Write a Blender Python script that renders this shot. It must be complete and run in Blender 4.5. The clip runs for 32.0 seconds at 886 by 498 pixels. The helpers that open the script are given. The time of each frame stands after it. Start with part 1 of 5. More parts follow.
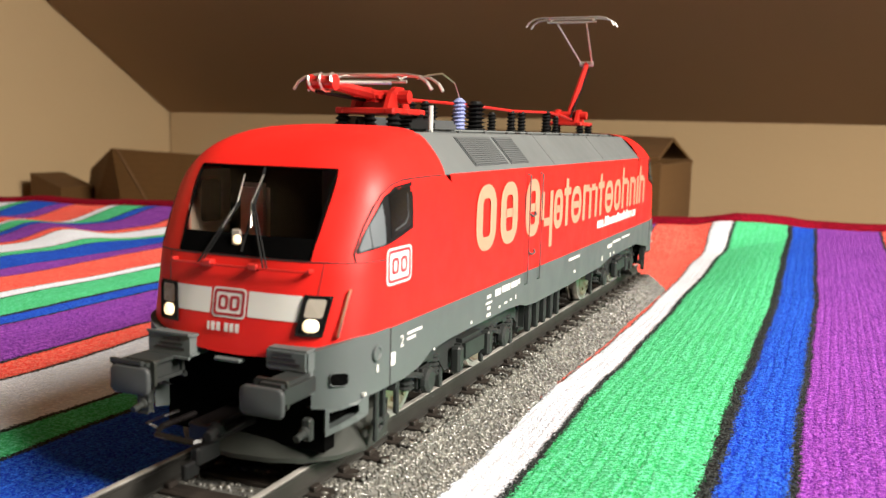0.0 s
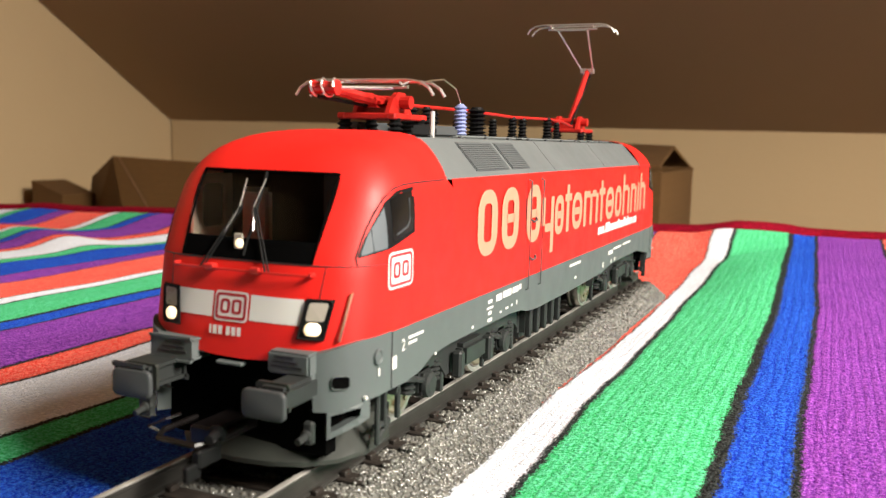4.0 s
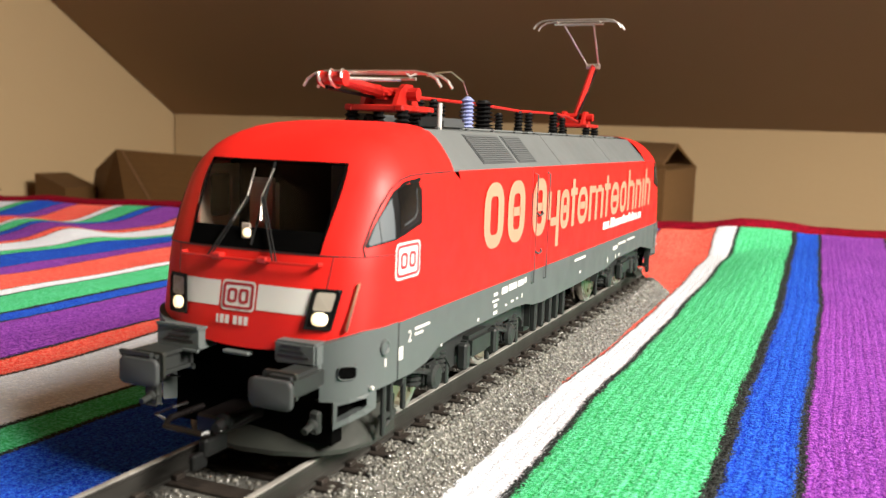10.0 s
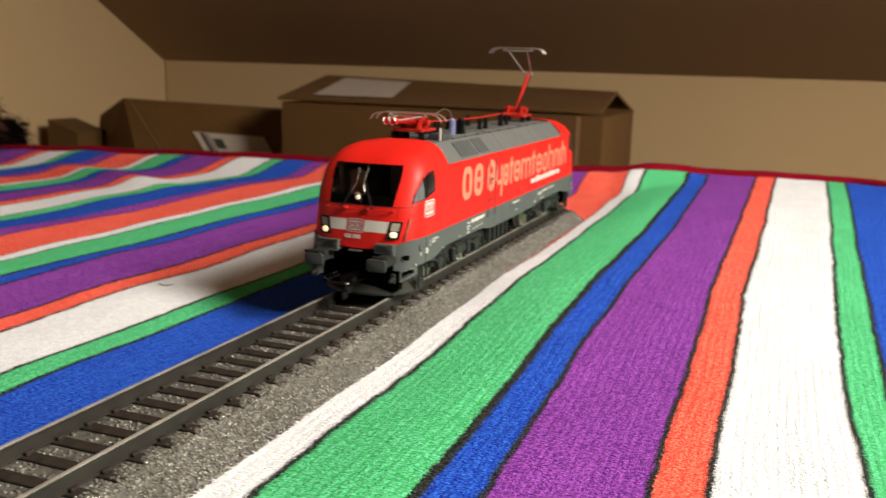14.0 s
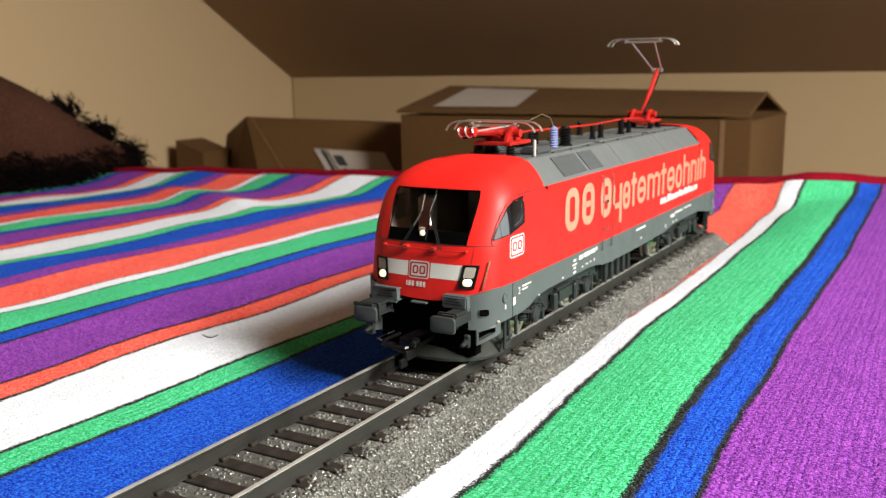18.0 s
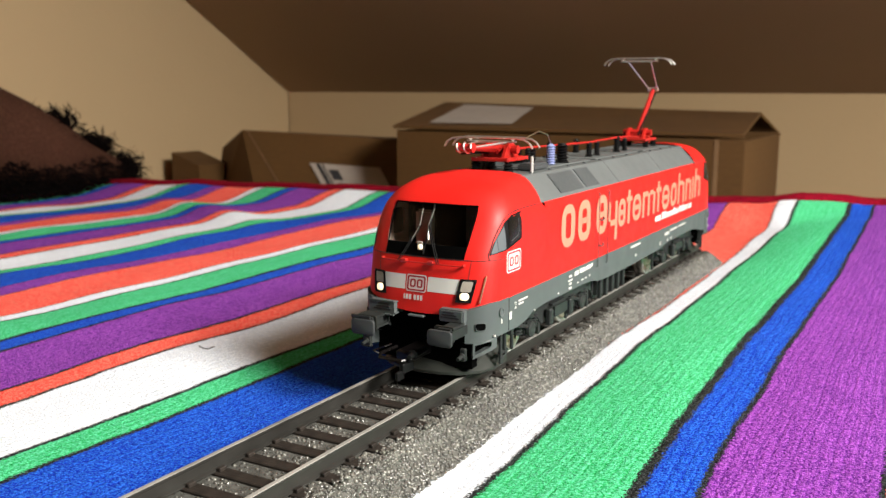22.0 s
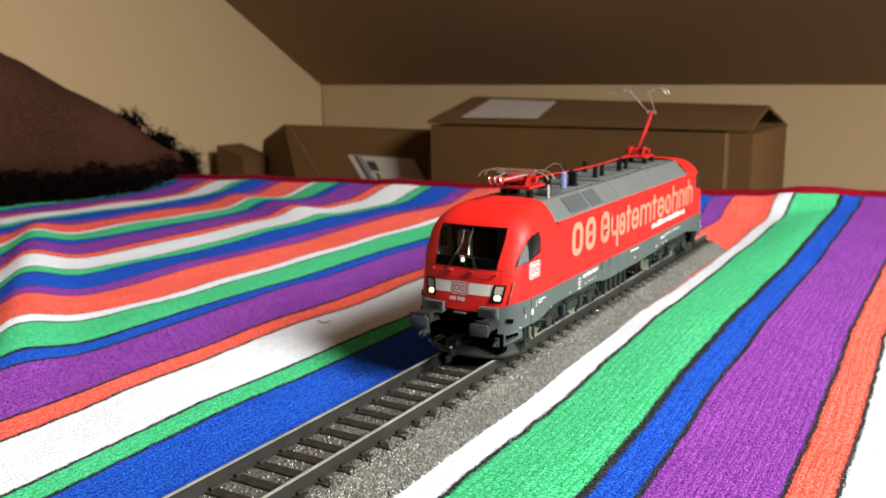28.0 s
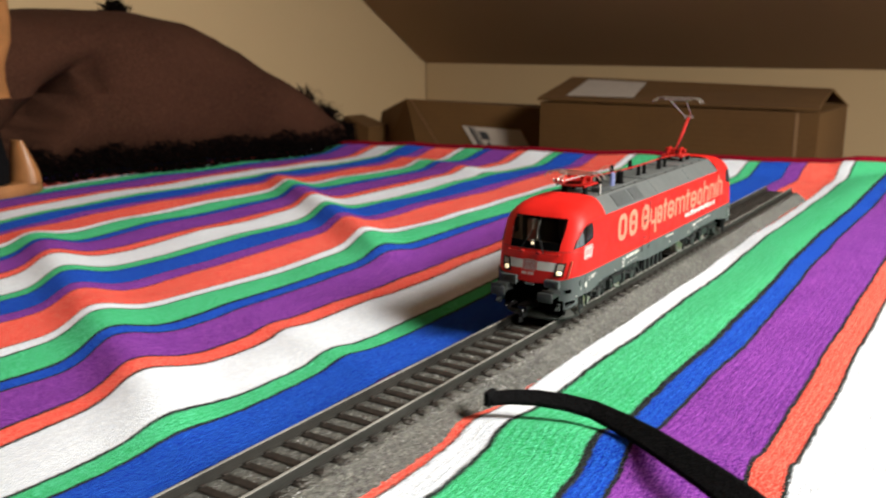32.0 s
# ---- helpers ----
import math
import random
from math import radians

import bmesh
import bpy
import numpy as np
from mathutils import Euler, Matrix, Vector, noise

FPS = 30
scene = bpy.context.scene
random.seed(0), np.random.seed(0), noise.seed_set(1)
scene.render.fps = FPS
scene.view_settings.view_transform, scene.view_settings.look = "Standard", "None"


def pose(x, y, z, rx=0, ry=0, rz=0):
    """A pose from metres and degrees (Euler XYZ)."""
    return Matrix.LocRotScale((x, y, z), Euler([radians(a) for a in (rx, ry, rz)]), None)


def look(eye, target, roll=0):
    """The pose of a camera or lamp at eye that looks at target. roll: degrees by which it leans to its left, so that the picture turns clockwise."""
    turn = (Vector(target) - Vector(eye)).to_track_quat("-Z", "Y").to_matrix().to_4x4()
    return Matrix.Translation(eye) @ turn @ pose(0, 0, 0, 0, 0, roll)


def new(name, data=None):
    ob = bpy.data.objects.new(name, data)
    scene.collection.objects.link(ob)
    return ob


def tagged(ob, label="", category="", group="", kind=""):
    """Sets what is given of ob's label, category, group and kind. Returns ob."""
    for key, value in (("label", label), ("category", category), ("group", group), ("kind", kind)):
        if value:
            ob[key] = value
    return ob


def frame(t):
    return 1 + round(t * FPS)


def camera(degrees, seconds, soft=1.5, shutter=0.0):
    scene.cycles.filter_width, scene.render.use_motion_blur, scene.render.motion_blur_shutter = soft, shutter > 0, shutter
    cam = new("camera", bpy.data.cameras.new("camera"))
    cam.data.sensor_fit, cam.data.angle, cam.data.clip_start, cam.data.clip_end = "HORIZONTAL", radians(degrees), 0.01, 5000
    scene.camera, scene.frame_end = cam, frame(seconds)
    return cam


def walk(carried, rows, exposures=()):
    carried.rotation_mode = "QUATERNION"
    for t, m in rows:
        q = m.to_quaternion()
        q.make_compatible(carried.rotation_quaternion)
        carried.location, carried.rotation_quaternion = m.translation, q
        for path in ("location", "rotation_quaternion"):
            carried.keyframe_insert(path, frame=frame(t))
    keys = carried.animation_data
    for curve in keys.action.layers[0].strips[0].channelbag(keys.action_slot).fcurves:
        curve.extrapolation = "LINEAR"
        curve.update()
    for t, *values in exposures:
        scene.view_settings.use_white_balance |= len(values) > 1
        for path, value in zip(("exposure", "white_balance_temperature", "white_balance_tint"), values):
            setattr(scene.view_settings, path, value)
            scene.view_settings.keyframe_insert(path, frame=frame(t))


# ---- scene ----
import functools

cam = camera(52.28, 32.0, soft=1.35, shutter=0.5)

# seconds, eye in millimetres, yaw, pitch, roll
PATH = [
    (0.0, 69.98, -86.39, 54.29, 23.43, -7.39, -1.45),
    (1.0, 70.11, -86.41, 54.05, 23.50, -7.32, -1.40),
    (2.0, 70.30, -87.16, 53.93, 23.52, -6.96, -1.54),
    (3.0, 70.22, -86.96, 53.76, 23.51, -6.79, -1.47),
    (6.0, 69.92, -86.78, 53.85, 23.44, -7.08, -1.64),
    (8.0, 69.99, -86.88, 53.66, 23.50, -6.96, -1.69),
    (9.0, 69.67, -86.75, 53.53, 23.41, -7.01, -1.71),
    (10.0, 69.47, -87.22, 53.04, 23.65, -7.08, -1.97),
    (10.5, 69.45, -87.40, 52.91, 23.62, -6.98, -2.35),
    (11.0, 70.63, -92.32, 53.79, 23.02, -5.19, -2.34),
    (11.5, 76.03, -119.07, 57.09, 20.36, -6.73, -3.08),
    (12.0, 91.28, -172.28, 72.05, 14.87, -10.84, -3.39),
    (12.5, 112.62, -278.79, 87.70, 20.64, -12.79, -2.21),
    (13.0, 116.87, -277.47, 88.33, 16.14, -12.88, -2.91),
    (13.5, 112.49, -233.76, 84.67, 17.53, -12.25, -4.14),
    (14.0, 116.84, -225.50, 78.45, 21.34, -11.54, -1.57),
    (14.5, 118.00, -215.37, 78.25, 24.09, -11.18, -0.57),
    (15.0, 112.55, -178.29, 92.09, 25.30, -9.91, 0.14),
    (15.5, 107.61, -168.96, 95.17, 26.83, -8.45, -0.88),
    (17.5, 104.41, -161.27, 79.73, 29.22, -10.68, 0.24),
    (18.0, 103.17, -160.39, 74.49, 29.92, -10.91, 0.64),
    (18.5, 104.17, -161.53, 75.05, 30.01, -10.31, 0.69),
    (19.0, 104.61, -161.84, 75.45, 29.76, -9.79, 0.62),
    (20.0, 103.50, -162.00, 74.40, 29.42, -9.71, 0.16),
    (21.0, 102.61, -162.07, 74.30, 29.51, -10.00, -0.31),
    (22.0, 103.32, -162.51, 74.44, 29.64, -9.90, -0.13),
    (23.0, 102.75, -162.30, 73.92, 29.63, -9.89, -0.36),
    (24.0, 103.51, -162.70, 74.30, 29.64, -9.78, -0.18),
    (25.0, 102.91, -162.32, 73.65, 29.77, -9.98, -0.50),
    (25.5, 102.39, -164.94, 73.33, 30.00, -10.11, -0.78),
    (26.0, 103.89, -173.18, 73.93, 30.30, -10.19, -0.98),
    (26.5, 111.68, -195.63, 73.86, 30.53, -9.99, -1.17),
    (28.5, 134.69, -249.47, 100.23, 30.58, -11.90, 0.97),
    (29.0, 142.83, -264.69, 102.37, 31.00, -12.63, 0.81),
    (29.5, 143.41, -287.00, 105.96, 31.32, -13.04, 0.21),
    (30.0, 148.34, -311.24, 103.70, 31.89, -13.45, -0.10),
    (30.5, 151.18, -336.44, 103.72, 32.50, -13.60, -0.22),
    (31.0, 155.62, -370.13, 103.94, 33.19, -13.56, -0.35),
    (31.5, 160.56, -412.35, 109.55, 33.72, -13.09, -0.12),
    (32.0, 154.98, -452.27, 114.63, 33.42, -13.01, 0.06),
]
cam.data.dof.use_dof, cam.data.dof.focus_distance, cam.data.dof.aperture_fstop = True, 0.178, 44.0
walk(cam, [(t, pose(x * 0.001, y * 0.001, z * 0.001, 90 + pitch, roll, yaw)) for t, x, y, z, yaw, pitch, roll in PATH],
     exposures=[(0.0, 0.13, 6800, 11.5), (10.5, 0.13, 6800, 11.5), (12.0, -0.4, 6500, 10), (13.2, -0.62, 6900, 11), (14.0, -0.55, 7300, 12), (15.0, -0.4, 8300, 14), (16.5, -0.1, 6900, 11), (18.0, -0.1, 6400, 9), (23.0, -0.1, 6500, 10), (26.0, -0.14, 6400, 9), (29.0, -0.22, 6300, 8), (32.0, -0.4, 6500, 9)])

# ---- light: a low room lit by one large window behind and to the side ----
world = bpy.data.worlds.new("sky")
scene.world = world
world.use_nodes = True
wn = world.node_tree
sky = wn.nodes.new("ShaderNodeTexSky")
sky.sky_type, sky.sun_disc, sky.sun_elevation, sky.sun_rotation = "NISHITA", False, radians(33), radians(96)
wn.links.new(sky.outputs["Color"], wn.nodes["Background"].inputs["Color"])
wn.nodes["Background"].inputs["Strength"].default_value = 0.05


def area_lamp(name, eye, target, w, h, watts, color):
    d = bpy.data.lights.new(name, "AREA")
    d.shape, d.size, d.size_y, d.energy, d.color = "RECTANGLE", w, h, watts, color
    ob = new(name, d)
    ob.matrix_world = look(eye, target)
    return ob


# daylight in the opening of the roof window
area_lamp("window_daylight", (0.98, -0.11, 0.715), (-0.3, 0.05, 0.0), 0.36, 0.42, 57, (1.0, 0.962, 0.882))
scene.view_settings.exposure = 0.0

# ---- materials ----


class Nodes:
    """A small helper to wire one material."""

    def __init__(self, name):
        self.m = bpy.data.materials.new(name)
        self.m.use_nodes = True
        self.t = self.m.node_tree
        self.bsdf = self.t.nodes["Principled BSDF"]

    def put(self, kind, **inputs):
        n = self.t.nodes.new(kind)
        for k, v in inputs.items():
            n.inputs[k.replace("_", " ")].default_value = v
        return n

    def join(self, a, b):
        self.t.links.new(a, b)

    def coords(self, scale=1.0, stretch=(1, 1, 1)):
        c, m = self.put("ShaderNodeTexCoord"), self.put("ShaderNodeMapping")
        self.join(c.outputs["Object"], m.inputs["Vector"])
        m.inputs["Scale"].default_value = [scale * s for s in stretch]
        return m.outputs["Vector"]

    def noise(self, vec, scale, detail=3.0, rough=0.55):
        n = self.put("ShaderNodeTexNoise", Scale=scale, Detail=detail, Roughness=rough)
        self.join(vec, n.inputs["Vector"])
        return n.outputs["Fac"]

    def ramp(self, fac, stops):
        r = self.put("ShaderNodeValToRGB")
        e = r.color_ramp.elements
        while len(e) < len(stops):
            e.new(0.5)
        for el, (p, c) in zip(e, stops):
            el.position, el.color = p, (*c, 1) if len(c) == 3 else c
        self.join(fac, r.inputs["Fac"])
        return r.outputs["Color"]

    def mix(self, fac, a, b, blend="MIX"):
        n = self.t.nodes.new("ShaderNodeMix")
        n.data_type, n.blend_type = "RGBA", blend
        for sock, val in ((n.inputs[0], fac), (n.inputs[6], a), (n.inputs[7], b)):
            if hasattr(val, "is_linked"):
                self.join(val, sock)
            else:
                sock.default_value = val if not isinstance(val, tuple) else (*val, 1)
        return n.outputs[2]

    def bump(self, height, strength, distance):
        b = self.put("ShaderNodeBump", Strength=strength, Distance=distance)
        self.join(height, b.inputs["Height"])
        self.join(b.outputs["Normal"], self.bsdf.inputs["Normal"])
        return b

    def set(self, color=None, rough=0.5, metal=0.0, **more):
        i = self.bsdf.inputs
        if color is not None:
            if hasattr(color, "is_linked"):
                self.join(color, i["Base Color"])
            else:
                i["Base Color"].default_value = (*color, 1)
        if hasattr(rough, "is_linked"):
            self.join(rough, i["Roughness"])
        else:
            i["Roughness"].default_value = rough
        i["Metallic"].default_value = metal
        for k, v in more.items():
            i[k.replace("_", " ")].default_value = v
        return self.m


def lacquer(name, color, rough=0.38, vary=0.06, grain=0.15, scale=900, sheen=0.5):
    """Model paint: a thin matt lacquer with fine tooth and faint handling marks."""
    n = Nodes(name)
    v = n.coords()
    big = n.noise(v, 60, 3)
    fine = n.noise(v, scale * 4, 2)
    lo = tuple(c * (1 - vary) for c in color)
    hi = tuple(min(1, c * (1 + vary)) for c in color)
    col = n.ramp(big, [(0.3, lo), (0.7, hi)])
    r = n.ramp(n.noise(v, 150, 4), [(0.3, (rough - 0.05,) * 3), (0.7, (rough + 0.07,) * 3)])
    n.bump(fine, grain, 0.00003)
    return n.set(col, r, 0, Specular_IOR_Level=sheen)


def metal(name, color, rough=0.3, scale=800):
    n = Nodes(name)
    v = n.coords()
    col = n.ramp(n.noise(v, 200, 4), [(0.3, tuple(c * 0.8 for c in color)), (0.7, color)])
    n.bump(n.noise(v, scale * 3, 2), 0.12, 0.00003)
    return n.set(col, rough, 1.0)


# one repeat of the blanket's stripes: start across it in millimetres, colour, and the width of the dark line at that start
STRIPE_COLORS = {"white": (0.865, 0.895, 0.945), "green": (0.102, 0.65, 0.33), "blue": (0.015, 0.115, 0.64), "purple": (0.325, 0.066, 0.465), "coral": (0.95, 0.19, 0.135)}
REPEAT = ((19.6, "white", 0.8), (28.3, "green", 1.3), (52.5, "blue", 1.7), (63.0, "purple", 1.8), (93.5, "coral", 1.8), (105.0, "white", 1.6), (134.5, "green", 1.7),
          (145.5, "blue", 1.7), (171.0, "purple", 1.3), (184.0, "coral", 1.1))
PERIOD, FIRST = 195.7, 15.0
LINE = (0.028, 0.034, 0.033)


def striped_knit():
    """Terry knit: the stripes follow the cloth's own coordinate across it; ribs of small loops run along them, with tufts straying over the dark lines."""
    n = Nodes("striped_terry_knit")
    uv = n.put("ShaderNodeUVMap")
    uv.uv_map = "cloth"
    sep = n.put("ShaderNodeSeparateXYZ")
    n.join(uv.outputs["UV"], sep.inputs[0])

    def calc(op, a, b=0.0):
        m = n.t.nodes.new("ShaderNodeMath")
        m.operation = op
        for sock, val in ((m.inputs[0], a), (m.inputs[1], b)):
            if hasattr(val, "is_linked"):
                n.join(val, sock)
            else:
                sock.default_value = val
        return m.outputs[0]

    def stretched(sx, sy):
        m = n.put("ShaderNodeMapping")
        n.join(uv.outputs["UV"], m.inputs["Vector"])
        m.inputs["Scale"].default_value = (sx, sy, 1)
        return m.outputs["Vector"]

    stray = calc("MULTIPLY", calc("SUBTRACT", n.noise(stretched(1.0, 0.8), 2.2, 3, 0.7), 0.5), 4.2)
    sway = calc("MULTIPLY", calc("SUBTRACT", n.noise(stretched(1.0, 1.0), 0.13, 2), 0.5), 1.6)
    across = calc("ADD", sep.outputs["X"], calc("ADD", stray, sway))
    place = calc("FRACT", calc("DIVIDE", calc("SUBTRACT", across, FIRST), PERIOD))
    stops = [(0.0, STRIPE_COLORS["coral"])]
    for x, c, w in REPEAT:
        stops += [((x - w / 2 - FIRST) / PERIOD, LINE), ((x + w / 2 - FIRST) / PERIOD, STRIPE_COLORS[c])]
    r = n.put("ShaderNodeValToRGB")
    r.color_ramp.interpolation = "CONSTANT"
    e = r.color_ramp.elements
    while len(e) < len(stops):
        e.new(1.0)
    for el, (q, c) in zip(e, stops):
        el.position, el.color = q, (*c, 1)
    n.join(place, r.inputs["Fac"])
    dye = r.outputs["Color"]
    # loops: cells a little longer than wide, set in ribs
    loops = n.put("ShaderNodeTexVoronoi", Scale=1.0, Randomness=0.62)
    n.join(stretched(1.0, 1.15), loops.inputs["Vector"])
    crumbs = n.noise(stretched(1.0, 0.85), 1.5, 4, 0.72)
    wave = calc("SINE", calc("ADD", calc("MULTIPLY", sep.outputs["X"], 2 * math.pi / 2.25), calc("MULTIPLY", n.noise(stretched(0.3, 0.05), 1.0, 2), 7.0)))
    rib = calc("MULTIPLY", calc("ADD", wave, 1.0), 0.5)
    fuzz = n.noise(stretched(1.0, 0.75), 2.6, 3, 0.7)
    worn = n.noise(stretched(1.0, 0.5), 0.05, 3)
    # shade between loops, ribs and tufts, put into the dye colour
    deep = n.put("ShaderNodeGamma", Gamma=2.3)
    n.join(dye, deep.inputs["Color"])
    gap_shade = deep.outputs["Color"]
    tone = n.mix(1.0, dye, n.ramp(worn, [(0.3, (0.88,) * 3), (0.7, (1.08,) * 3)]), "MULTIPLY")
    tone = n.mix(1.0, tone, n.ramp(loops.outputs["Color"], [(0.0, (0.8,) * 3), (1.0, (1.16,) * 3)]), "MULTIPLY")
    c1 = n.mix(n.ramp(loops.outputs["Distance"], [(0.42, (0, 0, 0)), (0.66, (0.8,) * 3)]), tone, gap_shade)
    c1 = n.mix(n.ramp(rib, [(0.0, (0.6,) * 3), (0.2, (0, 0, 0))]), c1, gap_shade)
    c1 = n.mix(n.ramp(crumbs, [(0.4, (1.0,) * 3), (0.49, (0, 0, 0))]), c1, gap_shade)
    light = n.put("ShaderNodeGamma", Gamma=0.7)
    n.join(tone, light.inputs["Color"])
    c1 = n.mix(n.ramp(fuzz, [(0.5, (0, 0, 0)), (0.62, (0.75,) * 3)]), c1, light.outputs["Color"])
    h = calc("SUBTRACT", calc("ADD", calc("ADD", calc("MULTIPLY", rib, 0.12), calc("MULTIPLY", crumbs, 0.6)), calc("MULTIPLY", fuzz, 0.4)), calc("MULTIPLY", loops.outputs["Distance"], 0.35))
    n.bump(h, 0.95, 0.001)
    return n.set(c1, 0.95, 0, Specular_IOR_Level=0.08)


RED = lacquer("traffic_red_paint", (0.62, 0.012, 0.008), 0.5, sheen=0.32)
BRIGHT_RED = lacquer("pantograph_red_paint", (0.4, 0.012, 0.008), 0.42)
GREY = lacquer("basalt_grey_paint", (0.076, 0.087, 0.087), 0.5, sheen=0.25)
ROOF_GREY = lacquer("roof_grey_paint", (0.105, 0.114, 0.113), 0.5, sheen=0.3)
LOUVRE_GREY = lacquer("louvre_grey_paint", (0.075, 0.082, 0.083), 0.5, sheen=0.3)
GRILLE_GREY = lacquer("grille_grey_paint", (0.05, 0.055, 0.057), 0.55)
SEAM_BLACK = lacquer("seam_black", (0.012, 0.012, 0.013), 0.6)
UNDER = lacquer("underframe_grey_plastic", (0.018, 0.02, 0.019), 0.5, sheen=0.25)
BLACK = lacquer("black_plastic", (0.005, 0.005, 0.0052), 0.55, sheen=0.15)
EMBLEM_RED = lacquer("dark_red_print", (0.3, 0.012, 0.02), 0.5)
# shade inside openings put into the colour; also serves the black printed rim
DEEP_BLACK = lacquer("shaded_opening_and_rim_black", (0.002, 0.002, 0.002), 0.9, sheen=0.0)
BUFFER_GREY = lacquer("buffer_grey_plastic", (0.038, 0.041, 0.042), 0.5, sheen=0.2)
PEACH = lacquer("pale_red_print", (0.62, 0.21, 0.135), 0.5)
WHITE_PRINT = lacquer("white_print", (0.58, 0.56, 0.53), 0.5)
STRIPE_WHITE = lacquer("light_grey_stripe_print", (0.56, 0.55, 0.52), 0.45)
CREAM = lacquer("cab_interior_plastic", (0.72, 0.62, 0.5), 0.6)
BRASS = metal("brass_wire", (0.82, 0.64, 0.42), 0.35)
STEEL = metal("nickel_silver", (0.62, 0.58, 0.53), 0.28)
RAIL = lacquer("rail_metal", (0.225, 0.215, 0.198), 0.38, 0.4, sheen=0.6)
RAIL_WEB = lacquer("dark_rail_sides", (0.021, 0.02, 0.018), 0.42, 0.35, sheen=0.4)
WIRE = metal("bright_pantograph_wire", (0.86, 0.83, 0.78), 0.42)
WHEEL_BRASS = metal("brassy_wheel", (0.5, 0.42, 0.3), 0.38)
BOGIE = lacquer("bogie_grey_plastic", (0.018, 0.02, 0.0195), 0.5, sheen=0.3)
PLOUGH = lacquer("plough_grey_plastic", (0.019, 0.021, 0.018), 0.5, sheen=0.3)
POST_WHITE = lacquer("white_post_plastic", (0.45, 0.43, 0.4), 0.5)
BLUE_INS = lacquer("blue_grey_insulator", (0.2, 0.23, 0.42), 0.35)
SILVER_LOUVRE = lacquer("silver_grey_louvre_print", (0.085, 0.097, 0.106), 0.6, sheen=0.3)
BROWN_COUPLER = lacquer("dark_coupler_plastic", (0.005, 0.004, 0.004), 0.32, sheen=0.3)


def glass_material():
    n = Nodes("tinted_model_glass")
    n.t.nodes.remove(n.bsdf)
    out = n.t.nodes["Material Output"]
    clear = n.put("ShaderNodeBsdfTransparent", Color=(0.82, 0.78, 0.74, 1))
    gloss = n.put("ShaderNodeBsdfGlossy", Color=(1, 1, 1, 1), Roughness=0.04)
    fres = n.put("ShaderNodeFresnel", IOR=1.32)
    mixer = n.put("ShaderNodeMixShader")
    n.join(fres.outputs[0], mixer.inputs[0])
    n.join(clear.outputs[0], mixer.inputs[1])
    n.join(gloss.outputs[0], mixer.inputs[2])
    n.join(mixer.outputs[0], out.inputs["Surface"])
    return n.m


GLASS = glass_material()


def lamp_material(name, color, power):
    n = Nodes(name)
    return n.set((0.8, 0.75, 0.65), 0.2, 0, Emission_Color=(*color, 1), Emission_Strength=power)


LAMP = lamp_material("headlamp_led_glow", (1.0, 0.76, 0.42), 1.35)
REFLECTOR = lacquer("headlamp_reflector", (0.36, 0.32, 0.27), 0.25, 0.3)


def wall_paint(name, color):
    n = Nodes(name)
    v = n.coords()
    col = n.ramp(n.noise(v, 1.7, 5), [(0.25, tuple(c * 0.92 for c in color)), (0.75, tuple(min(1, c * 1.05) for c in color))])
    n.bump(n.noise(v, 130, 4), 0.25, 0.0012)
    return n.set(col, 0.9)


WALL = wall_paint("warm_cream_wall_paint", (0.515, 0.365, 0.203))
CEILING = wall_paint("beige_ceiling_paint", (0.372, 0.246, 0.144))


def cardboard():
    n = Nodes("brown_cardboard")
    v = n.coords()
    flutes = n.put("ShaderNodeTexWave", Scale=45.0, Distortion=0.4, Detail=1.0)
    flutes.bands_direction = "Z"
    n.join(v, flutes.inputs["Vector"])
    base = n.ramp(n.noise(v, 7, 5), [(0.3, (0.094, 0.0405, 0.0068)), (0.7, (0.122, 0.0555, 0.0105))])
    fib = n.ramp(n.noise(n.coords(1, (1, 1, 6)), 120, 3), [(0.35, (0.9, 0.9, 0.9)), (0.65, (1.05, 1.05, 1.05))])
    col = n.mix(1.0, base, fib, "MULTIPLY")
    n.bump(flutes.outputs["Fac"], 0.12, 0.0006)
    return n.set(col, 0.8)


CARD = cardboard()
CARD_EDGE = lacquer("cut_cardboard_edge", (0.2, 0.11, 0.05), 0.9, 0.15)
PAPER = lacquer("white_paper_label", (0.42, 0.36, 0.31), 0.7, 0.05)
INK = lacquer("black_ink", (0.03, 0.03, 0.035), 0.6)


def ballast_material(name, grains):
    """Grey moulded stones with a slight gloss; grains: vary each stone by itself."""
    n = Nodes(name)
    v = n.coords()
    col = n.ramp(n.noise(v, 700, 3), [(0.3, (0.054, 0.053, 0.048)), (0.7, (0.112, 0.11, 0.101))])
    patch = n.ramp(n.noise(v, 25, 4), [(0.35, (0.85,) * 3), (0.65, (1.12,) * 3)])
    col = n.mix(1.0, col, patch, "MULTIPLY")
    if grains:
        g = n.put("ShaderNodeNewGeometry")
        col = n.mix(1.0, col, n.ramp(g.outputs["Random Per Island"], [(0.0, (0.65, 0.65, 0.66)), (0.7, (1.1, 1.08, 1.04)), (1.0, (1.7, 1.68, 1.6))]), "MULTIPLY")
    n.bump(n.noise(v, 3000, 2), 0.5, 0.0001)
    return n.set(col, 0.2, 0, Specular_IOR_Level=0.85)


BALLAST = ballast_material("grey_moulded_ballast", False)
STONES = ballast_material("grey_moulded_stones", True)


